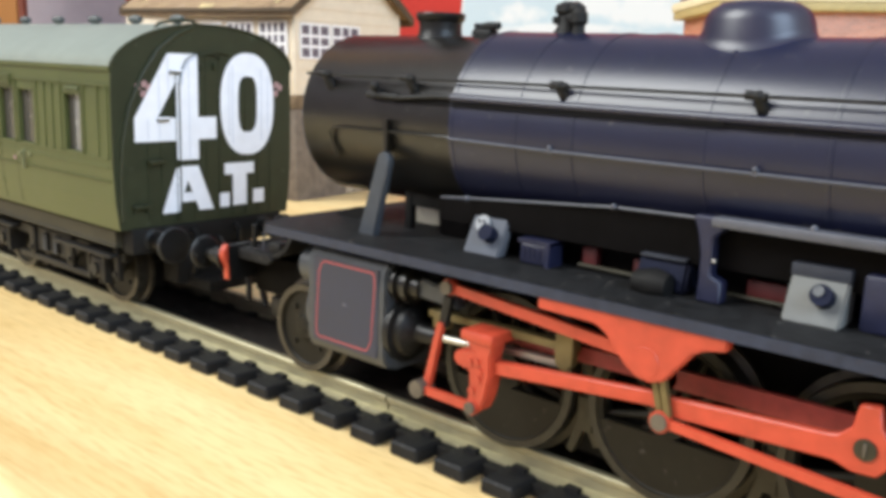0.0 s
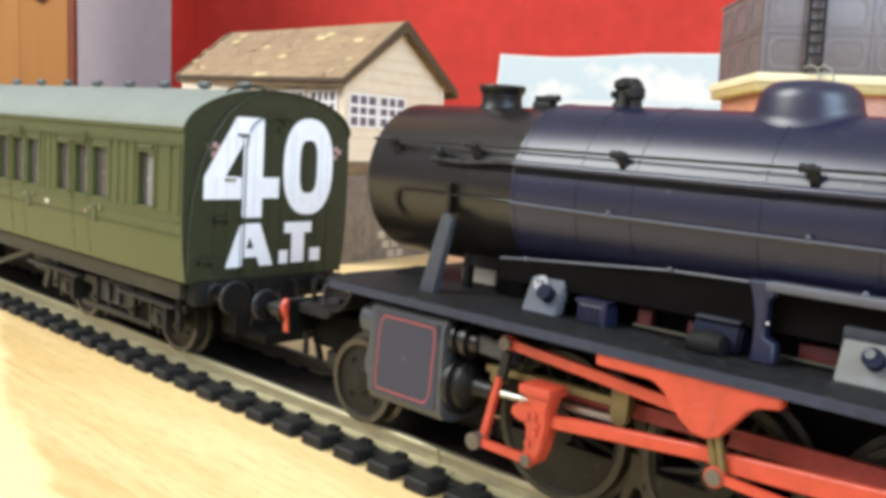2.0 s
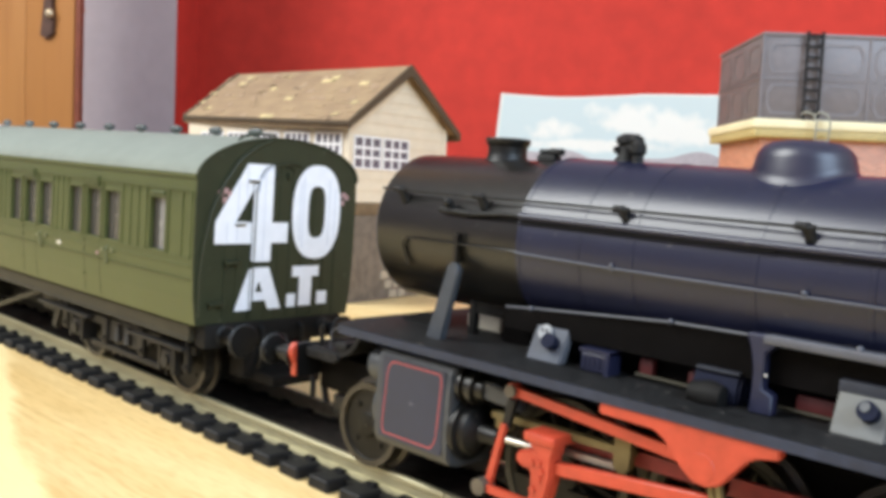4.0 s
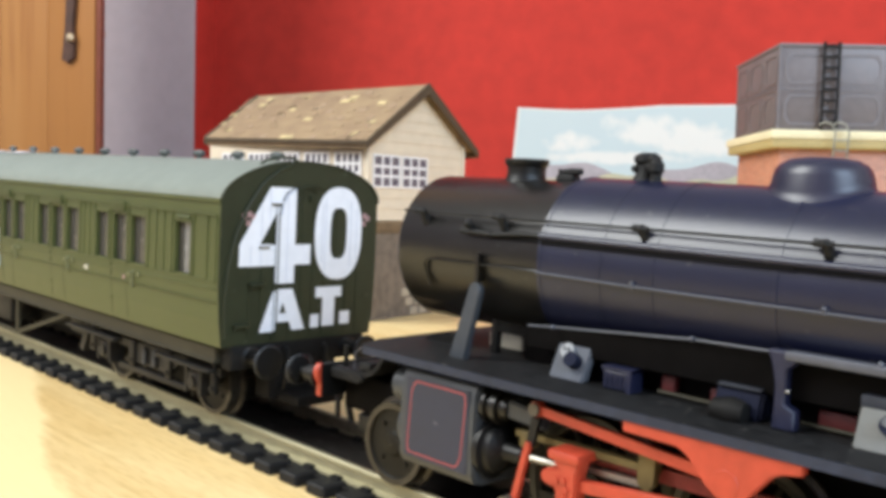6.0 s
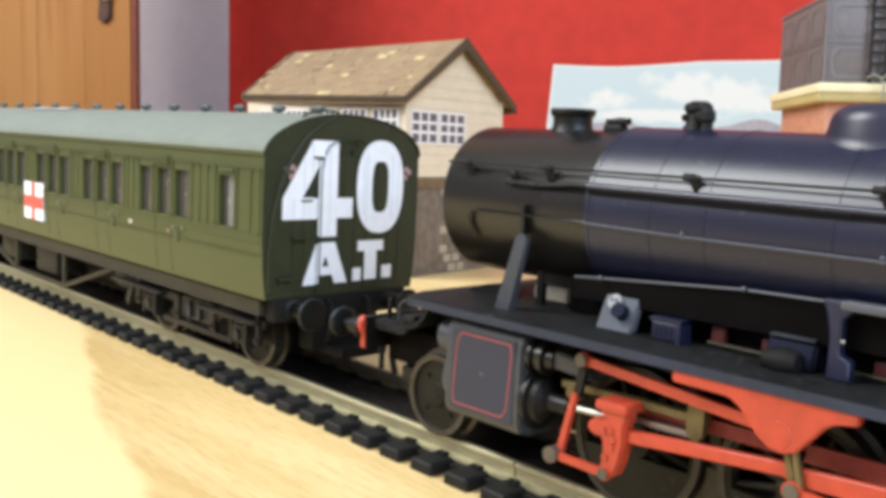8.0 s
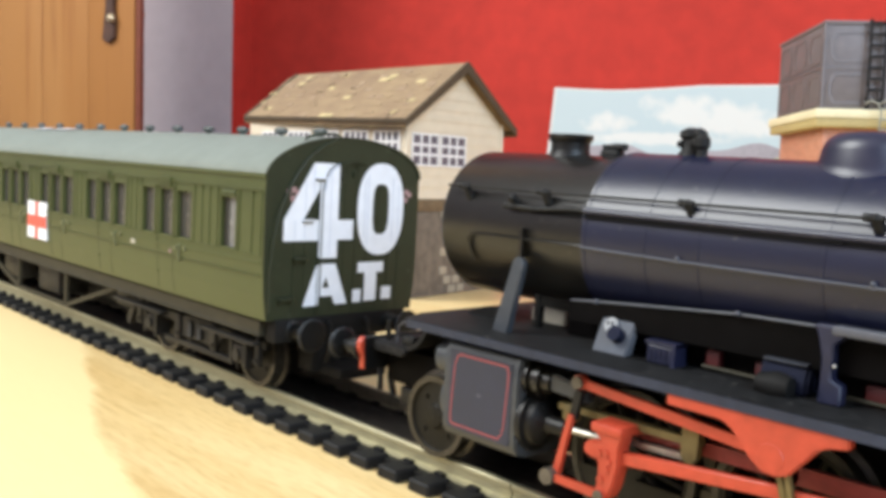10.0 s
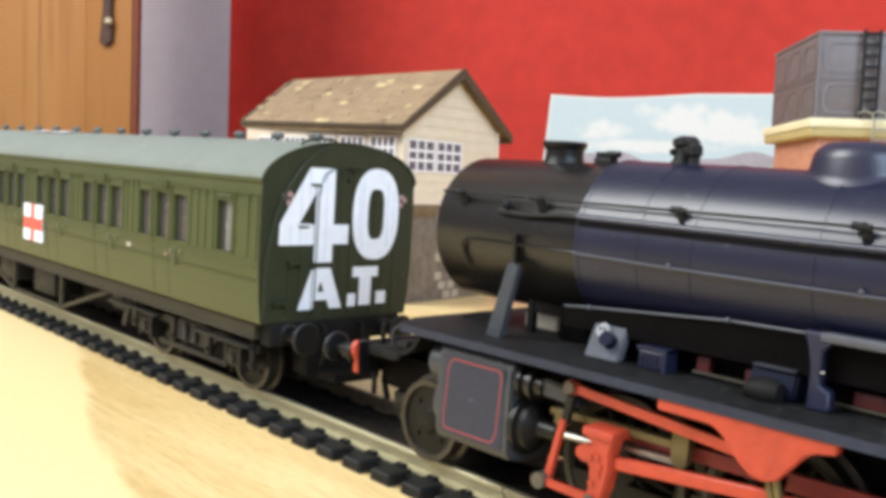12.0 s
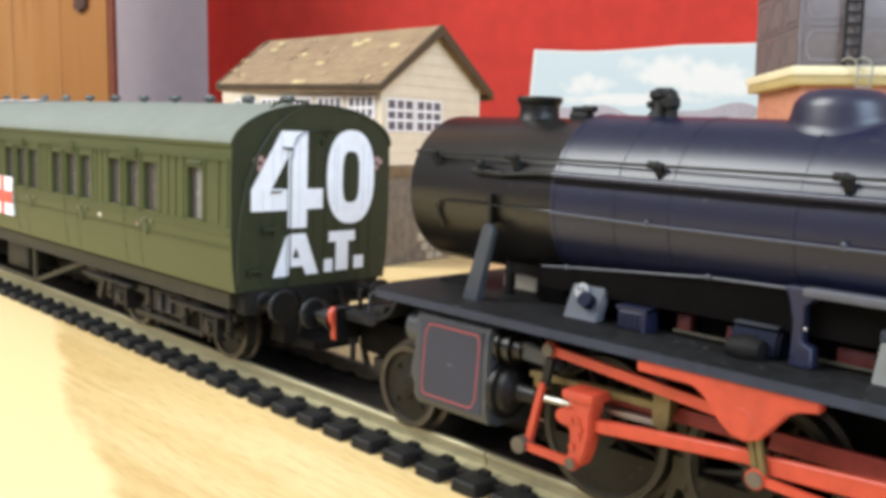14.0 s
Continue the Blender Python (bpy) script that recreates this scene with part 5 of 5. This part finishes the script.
box(bm, 8.06, 8.12, -1.17, -0.9, 2.775, 3.05)
part("ribbed_box", bm, "bluebox", loco, "dark blue ribbed box", smooth=False)
bm = bmesh.new()
prism(bm, [(-1.13, 2.775), (-1.11, 2.98), (-1.05, 3.10), (-0.92, 3.12), (-0.86, 3.02), (-0.86, 2.775)], "x", 9.18, 9.74)
bmesh.ops.bevel(bm, geom=bm.edges[:], offset=0.035, segments=2, affect="EDGES")
tank_small = part("reservoir", bm, "knob_blue", loco, "small blue grey reservoir")
part("reservoir_lid", bbox(9.20, 9.72, -1.10, -0.90, 3.10, 3.135, bevel=0.015), "lid_grey", tank_small, "dull grey lid")
bm = bmesh.new()
lathe(bm, [(9.22, 0.02), (9.24, 0.12), (9.45, 0.17), (9.62, 0.13), (9.64, 0.02)], (0, -1.22, 2.86), seg=20)
box(bm, 9.25, 9.62, -1.3, -1.12, 2.775, 2.86)
part("pump", bm, "matt_black", loco)
part("red_block", bbox(8.36, 8.54, -0.86, -0.72, 2.80, 3.03, bevel=0.02), "dull_red", loco, "small dull red block")
part("red_block", bbox(9.0, 9.14, -0.86, -0.72, 2.78, 3.0, bevel=0.02), "dull_red", loco, "small dull red block")
part("red_block", bbox(10.25, 10.65, -0.84, -0.72, 2.78, 3.0, bevel=0.02), "dull_red", loco, "dull red brown block")
bm = bmesh.new()
tube(bm, [(8.35, -0.9, 2.83), (9.15, -0.92, 2.83)], 0.025, 8)
tube(bm, [(10.1, -0.9, 2.83), (10.7, -0.92, 2.83)], 0.025, 8)
part("feed_pipe", bm, "frame_brown", loco)
# blue stanchion and the pale strip along the firebox
bm = bmesh.new()
prism(bm, [(9.90, 2.775), (9.91, 3.0), (9.91, 3.25), (9.86, 3.48), (9.80, 3.62), (10.20, 3.62), (10.12, 3.50), (10.03, 3.42), (10.03, 3.05), (10.15, 3.0), (10.15, 2.775)], "y", -1.22, -1.06)
bmesh.ops.bevel(bm, geom=bm.edges[:], offset=0.02, segments=1, affect="EDGES")
stan = part("stanchion", bm, "bluebox", loco, "dark blue stanchion")
bm = bmesh.new()
bmesh.ops.create_icosphere(bm, subdivisions=2, radius=0.022, matrix=Matrix.Translation((10.06, -1.22, 3.20)))
part("stanchion_bolt", bm, "steel", stan)
bm = bbox(10.0, LX1, -1.24, -1.05, 3.53, 3.63, bevel=0.02)
part("firebox_strip", bm, "edge_grey", loco, "pale grey strip")
for k in range(4):
    bm = bmesh.new()
    bmesh.ops.create_icosphere(bm, subdivisions=2, radius=0.04, matrix=Matrix.Translation((10.95 + 0.9 * k, -1.19, 3.64)))
    part("strip_bolt", bm, "edge_grey", loco)
part("blue_box", bbox(11.40, 11.95, -1.12, -0.7, 2.775, 3.3, bevel=0.04), "bluebox", loco, "dark blue box")

# ---------------------------------------------------------------- buildings
U = Vector((-0.0295, -0.0046, 0.9996))


def frame_at(base_cm, long_dir):
    """Axes of a building: x along long_dir, z along the room's up."""
    x = Vector(long_dir)
    x = (x - U * x.dot(U)).normalized()
    y = U.cross(x)
    m = Matrix.Identity(4)
    for i in range(3):
        m[i][0], m[i][1], m[i][2], m[i][3] = x[i], y[i], U[i], base_cm[i] * CM
    return m


# x runs along the front to the gable corner, y to the back
SB = frame_at((-10.94, 11.12, -0.05), (0.992, 0.13, 0))
sbox = thing("signal_box", (0, 0, 0), "card signal box, cream boarded cabin on stone, mossy tiled roof", "signal box", m=SB)
SL, SW, SZ0, SZ1, SR = 8.85, 5.9, 3.75, 6.82, 8.85
base = part("stone_base", bbox(-SL, 0, 0, SW, 0, SZ0 - 0.2, bevel=0.03), "stone", sbox, "brown grey stone base")
rng = random.Random(5)
for k in range(9):
    for j in range(3):
        y = SW * 0.36 + j * 0.55 + (0.25 if k % 2 else 0)
        part("quoin", bbox(-0.02, 0.04, y, y + 0.42, 0.1 + k * 0.37, 0.1 + k * 0.37 + 0.3, bevel=0.02, seg=1), "pale_stone" if (k + j) % 3 else "stone", base, smooth=False)
part("string_course", bbox(-SL - 0.06, 0.06, -0.06, SW + 0.06, SZ0 - 0.45, SZ0, bevel=0.03), "timber_course", sbox, "brown timber course")
cabin = part("cabin", bbox(-SL, 0, 0, SW, SZ0, SZ1, bevel=0.0), "cream", sbox, "cream boarded cabin", smooth=False)
bm = bmesh.new()
prism(bm, [(0, SZ1), (SW, SZ1), (SW / 2, SR - 0.1)], "x", -SL + 0.01, -0.01)
part("gable_wall", bm, "cream", cabin, smooth=False)
# lapped boards on the gable
nb = 12
for k in range(nb):
    z = SZ0 + 0.02 + k * 0.42
    half = SW / 2 if z + 0.42 < SZ1 else SW / 2 * max(0.02, (SR - 0.1 - z - 0.42) / (SR - 0.1 - SZ1))
    half0 = SW / 2 if z < SZ1 else SW / 2 * max(0.05, (SR - 0.1 - z) / (SR - 0.1 - SZ1))
    bm = bmesh.new()
    c = SW / 2
    vs = [bm.verts.new(p) for p in ((0.04, c - half0, z), (0.04, c + half0, z), (0.008, c + half, z + 0.42), (0.008, c - half, z + 0.42), (0.0, c - half0, z), (0.0, c + half0, z))]
    bm.faces.new((vs[0], vs[1], vs[2], vs[3]))
    bm.faces.new((vs[4], vs[5], vs[1], vs[0]))
    part("board", bm, "cream", cabin, smooth=False)
part("corner_post", bbox(-0.12, 0.08, -0.06, 0.14, SZ0, SZ1, bevel=0.02), "cream", cabin)
part("corner_post", bbox(-0.12, 0.08, SW - 0.14, SW + 0.06, SZ0, SZ1, bevel=0.02), "cream", cabin)


def sash(parent, m, w, h, nx, nz):
    """A glazed window with white bars, in the plane x = 0 of m, from the origin to (w, h)."""
    fr = bmesh.new()
    t = 0.07
    for a, b, c, d in ((-t, w + t, -t, 0), (-t, w + t, h, h + t), (-t, 0, 0, h), (w, w + t, 0, h)):
        box(fr, 0, 0.08, a, b, c, d)
    bmesh.ops.transform(fr, matrix=m, verts=fr.verts[:])
    win = part("window", fr, "card_white", parent, "white barred window", smooth=False)
    bars = bmesh.new()
    for k in range(1, nx):
        box(bars, 0.01, 0.065, w * k / nx - 0.05, w * k / nx + 0.05, 0, h)
    for k in range(1, nz):
        box(bars, 0.01, 0.064, 0, w, h * k / nz - 0.05, h * k / nz + 0.05)
    bmesh.ops.transform(bars, matrix=m, verts=bars.verts[:])
    part("glazing_bar", bars, "card_white", win, smooth=False)
    gl = bmesh.new()
    box(gl, 0.0, 0.045, 0, w, 0, h)
    bmesh.ops.transform(gl, matrix=m, verts=gl.verts[:])
    part("pane", gl, "pane", win, "dark lavender glazing", smooth=False)


for y in (0.32, 1.98):
    sash(cabin, Matrix.Translation((0.0, y, 5.05)), 1.42, 1.08, 3, 3)
for k in range(5):
    m = Matrix.Translation((-1.52 - 1.6 * k, 0.0, 5.12)) @ Matrix.Rotation(radians(-90), 4, "Z")
    sash(cabin, m, 1.16, 1.08, 4, 3)
# roof: two slopes of overlapping courses with moss patches
EO, VO = 0.48, 0.40


def cut_askew(bm):
    """The card roof's front slope is cut a little short towards its far end."""
    for v in bm.verts:
        u = min(1.0, max(0.0, (VO - v.co.x) / (SL + 2 * VO)))
        d = SW / 2 - v.co.y
        if d > 0:
            q = d / (SW / 2 + EO)
            v.co.y += 0.13 * u * q * (SW / 2 + EO)
            v.co.z += 0.13 * u * q * 2.36
            v.co.x += 0.10 * u * q - 0.36 * u * (1 - q)
    return bm


for sgn in (-1, 1):
    run, rise = SW / 2 + EO, 2.36
    courses = 14
    bm = bmesh.new()
    ye, ze = SW / 2 + sgn * run, SR + 0.12 - rise
    prism(bm, [(ye, ze - 0.05), (ye, ze), (SW / 2, SR + 0.12), (SW / 2, SR + 0.05)], "x", -SL - VO, VO)
    slope = part("roof_slope", cut_askew(bm), "tile", sbox, "brown tiled roof slope", smooth=False)
    for k in range(courses):
        a, b = k / courses, (k + 1) / courses
        y0, y1 = SW / 2 + sgn * run * (1 - a), SW / 2 + sgn * run * (1 - b)
        z0, z1 = ze + rise * a, ze + rise * b
        bm = bmesh.new()
        prism(bm, [(y0, z0 + 0.004), (y0, z0 + 0.02), (y1, z1 + 0.010), (y1, z1 + 0.004)], "x", -SL - VO, VO)
        part("tile_course", cut_askew(bm), "tile", slope, smooth=False)
    if sgn < 0:
        # mossy tiles where they lie on the model, and odd weathered ones between
        moss = ((0.016, 0.54, 0.35), (0.143, 0.75, 0.4), (0.145, 0.87, 0.35), (0.372, 0.89, 0.4), (0.104, 0.19, 0.3), (0.329, 0.51, 0.3), (0.377, 0.62, 0.3), (0.538, 0.39, 0.4), (0.652, 0.77, 0.7), (0.67, 0.85, 0.4), (0.86, 0.68, 0.4), (0.913, 0.33, 0.4), (0.892, 0.14, 0.4), (0.531, 0.07, 0.7), (0.012, 0.29, 0.3))
        for k in range(80):
            if k < len(moss):
                u, q, w = moss[k]
                u = -SL - VO + u * (SL + 2 * VO) - w / 2
                c = int(q * courses)
            else:
                u = rng.uniform(-SL - VO + 0.2, VO - 0.5)
                c = rng.randrange(courses - 1)
                w = rng.choice((0.2, 0.3, 0.42))
            a = (c + 0.08) / courses
            b = (c + 0.92) / courses
            pts = []
            for uu, q in ((u, a), (u + w, a), (u + w, b), (u, b)):
                pts.append((uu, SW / 2 - run * (1 - q), SR + 0.12 - rise * (1 - q) + 0.045))
            bm = bmesh.new()
            top = [bm.verts.new(p) for p in pts]
            low_ = [bm.verts.new((p[0], p[1], p[2] - 0.05)) for p in pts]
            bm.faces.new(top)
            for i in range(4):
                bm.faces.new((top[i], low_[i], low_[(i + 1) % 4], top[(i + 1) % 4]))
            kind = "moss" if k < len(moss) else ("tile_b" if k % 2 else "tile")
            part("tile", cut_askew(bm), kind, slope, "mossy yellow tile" if kind == "moss" else "", smooth=False)
    for x0, x1 in ((VO - 0.02, VO + 0.08), (-SL - VO - 0.08, -SL - VO + 0.02)):
        bm = bmesh.new()
        y0, z0 = SW / 2 + sgn * run, SR + 0.12 - rise
        prism(bm, [(y0, z0 + 0.06), (SW / 2, SR + 0.2), (SW / 2, SR - 0.22), (y0, z0 - 0.24)], "x", x0, x1)
        part("bargeboard", cut_askew(bm), "barge", sbox, "brown bargeboard", smooth=False)
    bm = bmesh.new()
    y0 = SW / 2 + sgn * run
    box(bm, -SL - VO, VO, y0 - 0.05, y0 + 0.05, SR + 0.12 - rise - 0.10, SR + 0.12 - rise + 0.03)
    gutter = part("gutter", cut_askew(bm), "barge", sbox, "dark brown gutter", smooth=False)
    bm = bmesh.new()
    box(bm, -SL - VO + 0.05, VO - 0.05, y0 + 0.02 - 0.04 * sgn - 0.03, y0 + 0.05 - 0.04 * sgn, SR + 0.12 - rise - 0.27, SR + 0.12 - rise - 0.09)
    part("fascia", cut_askew(bm), "timber_course", gutter, "weathered brown fascia board", smooth=False)
bm = bmesh.new()
prism(bm, [(SW / 2 - 0.10, SR + 0.06), (SW / 2, SR + 0.155), (SW / 2 + 0.10, SR + 0.06)], "x", -SL - VO, VO)
part("ridge", cut_askew(bm), "tile", sbox, smooth=False)

WT = frame_at((-1.2 + 0.33, 22.53 + 0.05, 0.0), (0.747, 0.665, 0))
tower = thing("water_tower", (0, 0, 0), "grey panelled water tank on an orange brick base with cream ledge", "water tower", m=WT)
TW, TD, TZ0, TZ1 = 7.9, 5.8, 7.85, 11.05
part("brick_base", bbox(0.15, TW - 0.15, 0.15, TD - 0.15, 0, 7.35, bevel=0.03), "brick", tower, "orange brick base")
part("stone_course", bbox(-0.22, TW + 0.22, -0.22, TD + 0.22, 7.18, 7.52, bevel=0.06), "ledge_olive", tower, "olive yellow stone course")
bm = bbox(-0.28, TW + 0.28, -0.28, TD + 0.28, 7.515, TZ0, bevel=0.04)
ledge = part("ledge", bm, "ledge_cream", tower, "cream stone ledge")
tank = part("tank", bbox(0, TW, 0, TD, TZ0 - 0.02, TZ1, bevel=0.04), "tank_grey", tower, "grey riveted tank")
part("rim", bbox(-0.05, TW + 0.05, -0.05, TD + 0.05, TZ1 - 0.12, TZ1 + 0.02, bevel=0.03), "tank_grey", tank)


def tank_panel(m, w, h):
    """A raised frame with cut corners round a flush panel."""
    bm = bmesh.new()
    c = 0.28

    def ring(g):
        return [(g, g + c), (g, h - g - c), (g + c * 0.6, h - g), (w - g - c * 0.6, h - g), (w - g, h - g - c), (w - g, g + c), (w - g - c * 0.6, g), (g + c * 0.6, g)]
    out, inn = ring(0.20), ring(0.29)
    n = len(out)
    vo = [bm.verts.new((p[0], -0.001, p[1])) for p in out]
    vo2 = [bm.verts.new((p[0], -0.025, p[1])) for p in out]
    vi2 = [bm.verts.new((p[0], -0.025, p[1])) for p in inn]
    vi = [bm.verts.new((p[0], -0.001, p[1])) for p in inn]
    for k in range(n):
        j = (k + 1) % n
        bm.faces.new((vo[k], vo[j], vo2[j], vo2[k]))
        bm.faces.new((vo2[k], vo2[j], vi2[j], vi2[k]))
        bm.faces.new((vi2[k], vi2[j], vi[j], vi[k]))
    for k in range(9):
        box(bm, w * (k + 0.5) / 9 - 0.025, w * (k + 0.5) / 9 + 0.025, -0.03, 0, 0.06, 0.11)
    bmesh.ops.transform(bm, matrix=m, verts=bm.verts[:])
    part("panel", bm, "tank_grey", tank, smooth=False)


rows_ = 2
ph = (TZ1 - TZ0 - 0.15) / rows_
for r in range(rows_):
    for k in range(4):
        tank_panel(Matrix.Translation((k * TW / 4, 0, TZ0 + r * ph)), TW / 4, ph)
    for k in range(3):
        tank_panel(Matrix.Translation((0, TD - k * TD / 3, TZ0 + r * ph)) @ Matrix.Rotation(radians(-90), 4, "Z"), TD / 3, ph)
bm = bmesh.new()
box(bm, -0.03, TW + 0.03, -0.03, 0, TZ0 + ph - 0.04, TZ0 + ph + 0.04)
box(bm, -0.03, 0, -0.03, TD, TZ0 + ph - 0.04, TZ0 + ph + 0.04)
for k in range(5):
    box(bm, k * TW / 4 - 0.04, k * TW / 4 + 0.04, -0.04, 0, TZ0, TZ1 - 0.1)
part("seam_strip", bm, "tank_grey", tank, smooth=False)
LX = 1.80
ladder = bmesh.new()
for x in (LX - 0.27, LX + 0.27):
    box(ladder, x - 0.05, x + 0.05, -0.30, -0.20, TZ0, TZ1 + 0.05)
    for z in (TZ0 + 0.4, TZ1 - 0.4):
        box(ladder, x - 0.025, x + 0.025, -0.25, 0, z - 0.03, z + 0.03)
lad = part("ladder", ladder, "ladder_iron", tower, "dark iron ladder", smooth=False)
for k in range(8):
    bm = bmesh.new()
    box(bm, LX - 0.23, LX + 0.23, -0.30, -0.20, TZ0 + 0.25 + 0.4 * k, TZ0 + 0.36 + 0.4 * k)
    part("rung", bm, "ladder_iron", lad, smooth=False)
for dx in (0.12, 0.62):
    bm = bmesh.new()
    x = LX + dx
    tube(bm, [(x, -0.32, 6.2), (x, -0.55, 7.2), (x, -0.62, 7.75), (x - 0.1, -0.55, 8.05), (x - 0.3, -0.4, 8.15), (x - 0.45, -0.25, 8.05)], 0.035, 8)
    part("hoop_rail", bm, "hoop_grey", tower, "pale curved ladder rail")
for k in range(5):
    z = 6.3 + 0.38 * k
    part("rung", solid(LX + 0.12, LX + 0.62, -0.60, -0.54, z, z + 0.06), "hoop_grey", tower, smooth=False)

# ---------------------------------------------------------------- poster and door (room axes)
poster = thing("landscape_poster", (0, 0, 0), "paper landscape print of pale sky over hills on red wall", "poster", m=ROOM)


def wavy(x):
    return 0.22 * math.sin(x * 0.21) + 0.12 * math.sin(x * 0.53 + 1)


def strip(low, high, depth, n=40, x0=20.0, x1=58.0):
    """A printed band between two outlines, on slightly curled paper."""
    bm = bmesh.new()
    prev = None
    for k in range(n + 1):
        x = x0 + (x1 - x0) * k / n
        d = -0.5 - depth + 0.25 * math.sin(x * 0.16)
        cur = tuple(bm.verts.new((x - 0.08 * (16.3 - z) * (x1 - x) / 38, d, z)) for z in (low(x), high(x)))
        if prev:
            bm.faces.new((prev[0], cur[0], cur[1], prev[1]))
        prev = cur
    return bm


part("sheet", strip(lambda x: -9, lambda x: 16.35 + 0.15 * wavy(x) - 0.6 * math.sin(min(1.0, (x - 20) / 24) * math.pi), 0.0), "cloud_print", poster, "white paper sheet", smooth=False)
part("sky", strip(lambda x: -8, lambda x: 16.0 + 0.15 * wavy(x) - 0.6 * math.sin(min(1.0, (x - 20) / 24) * math.pi), 0.06, x0=20.5), "sky_print", poster, "pale blue printed sky", smooth=False)
part("hill", strip(lambda x: -8, lambda x: 6.0 + 0.9 * math.sin(x * 0.27 - 6.3) + 0.4 * math.sin(x * 0.61), 0.10, x0=20.5), "hill_print", poster, "purple grey hills", smooth=False)
part("field", strip(lambda x: -8, lambda x: 4.6 + 0.5 * math.sin(x * 0.33 + 1) + 0.3 * math.sin(x * 0.9), 0.14, x0=20.5), "field_print", poster, "yellow green fields", smooth=False)
door = thing("cupboard_door", (0, 0, 0), "orange pine cupboard door with a dark iron handle", "door", m=ROOM)
NEAR = Matrix.Translation((66, -151, 0)) @ Matrix.Scale(0.70, 4) @ Matrix.Translation((-66, 151, 0))


def nearer(bm):
    """Brings a piece drawn on the red wall's plane forward to the cupboard's front."""
    bmesh.ops.transform(bm, matrix=NEAR, verts=bm.verts[:])
    return bm


for k, (u0, u1) in enumerate(((-84.6, -72.0), (-98.2, -84.65), (-112, -98.25), (-126, -112.05))):
    part("plank", nearer(bbox(u0, u1, -1, 0.6, -16, 150, bevel=0.2)), "door_wood", door)
part("door_edge", nearer(bbox(-72.0, -70.7, -0.6, 0.6, -16, 150, bevel=0.1)), "door_edge", door, "dark red brown door edge")
bm = bmesh.new()
prism(bm, [(-80.0, 27.4), (-78.2, 26.6), (-76.6, 27.6), (-76.5, 31), (-76.9, 34), (-76.3, 41), (-76.6, 46), (-79.2, 46), (-78.9, 40), (-79.2, 34)], "y", -2.0, -0.9)
bmesh.ops.bevel(bm, geom=bm.edges[:], offset=0.2, segments=2, affect="EDGES")
handle = part("handle", nearer(bm), "iron", door, "dark worn iron handle")
for z in (31.7, 41.9):
    bm = bmesh.new()
    lathe(bm, [(-2.0, 1.0), (-2.5, 0.95), (-2.9, 0.6), (-3.0, 0.05)], (-77.2, 0, z), axis="y", seg=20)
    part("stud", nearer(bm), "chrome", handle, "pale metal stud")
bm = bmesh.new()
cyl(bm, (-72.0, 0.5, 32.7), (-70.8, 0.5, 32.7), 0.5, 12)
part("catch", nearer(bm), "chrome", door)
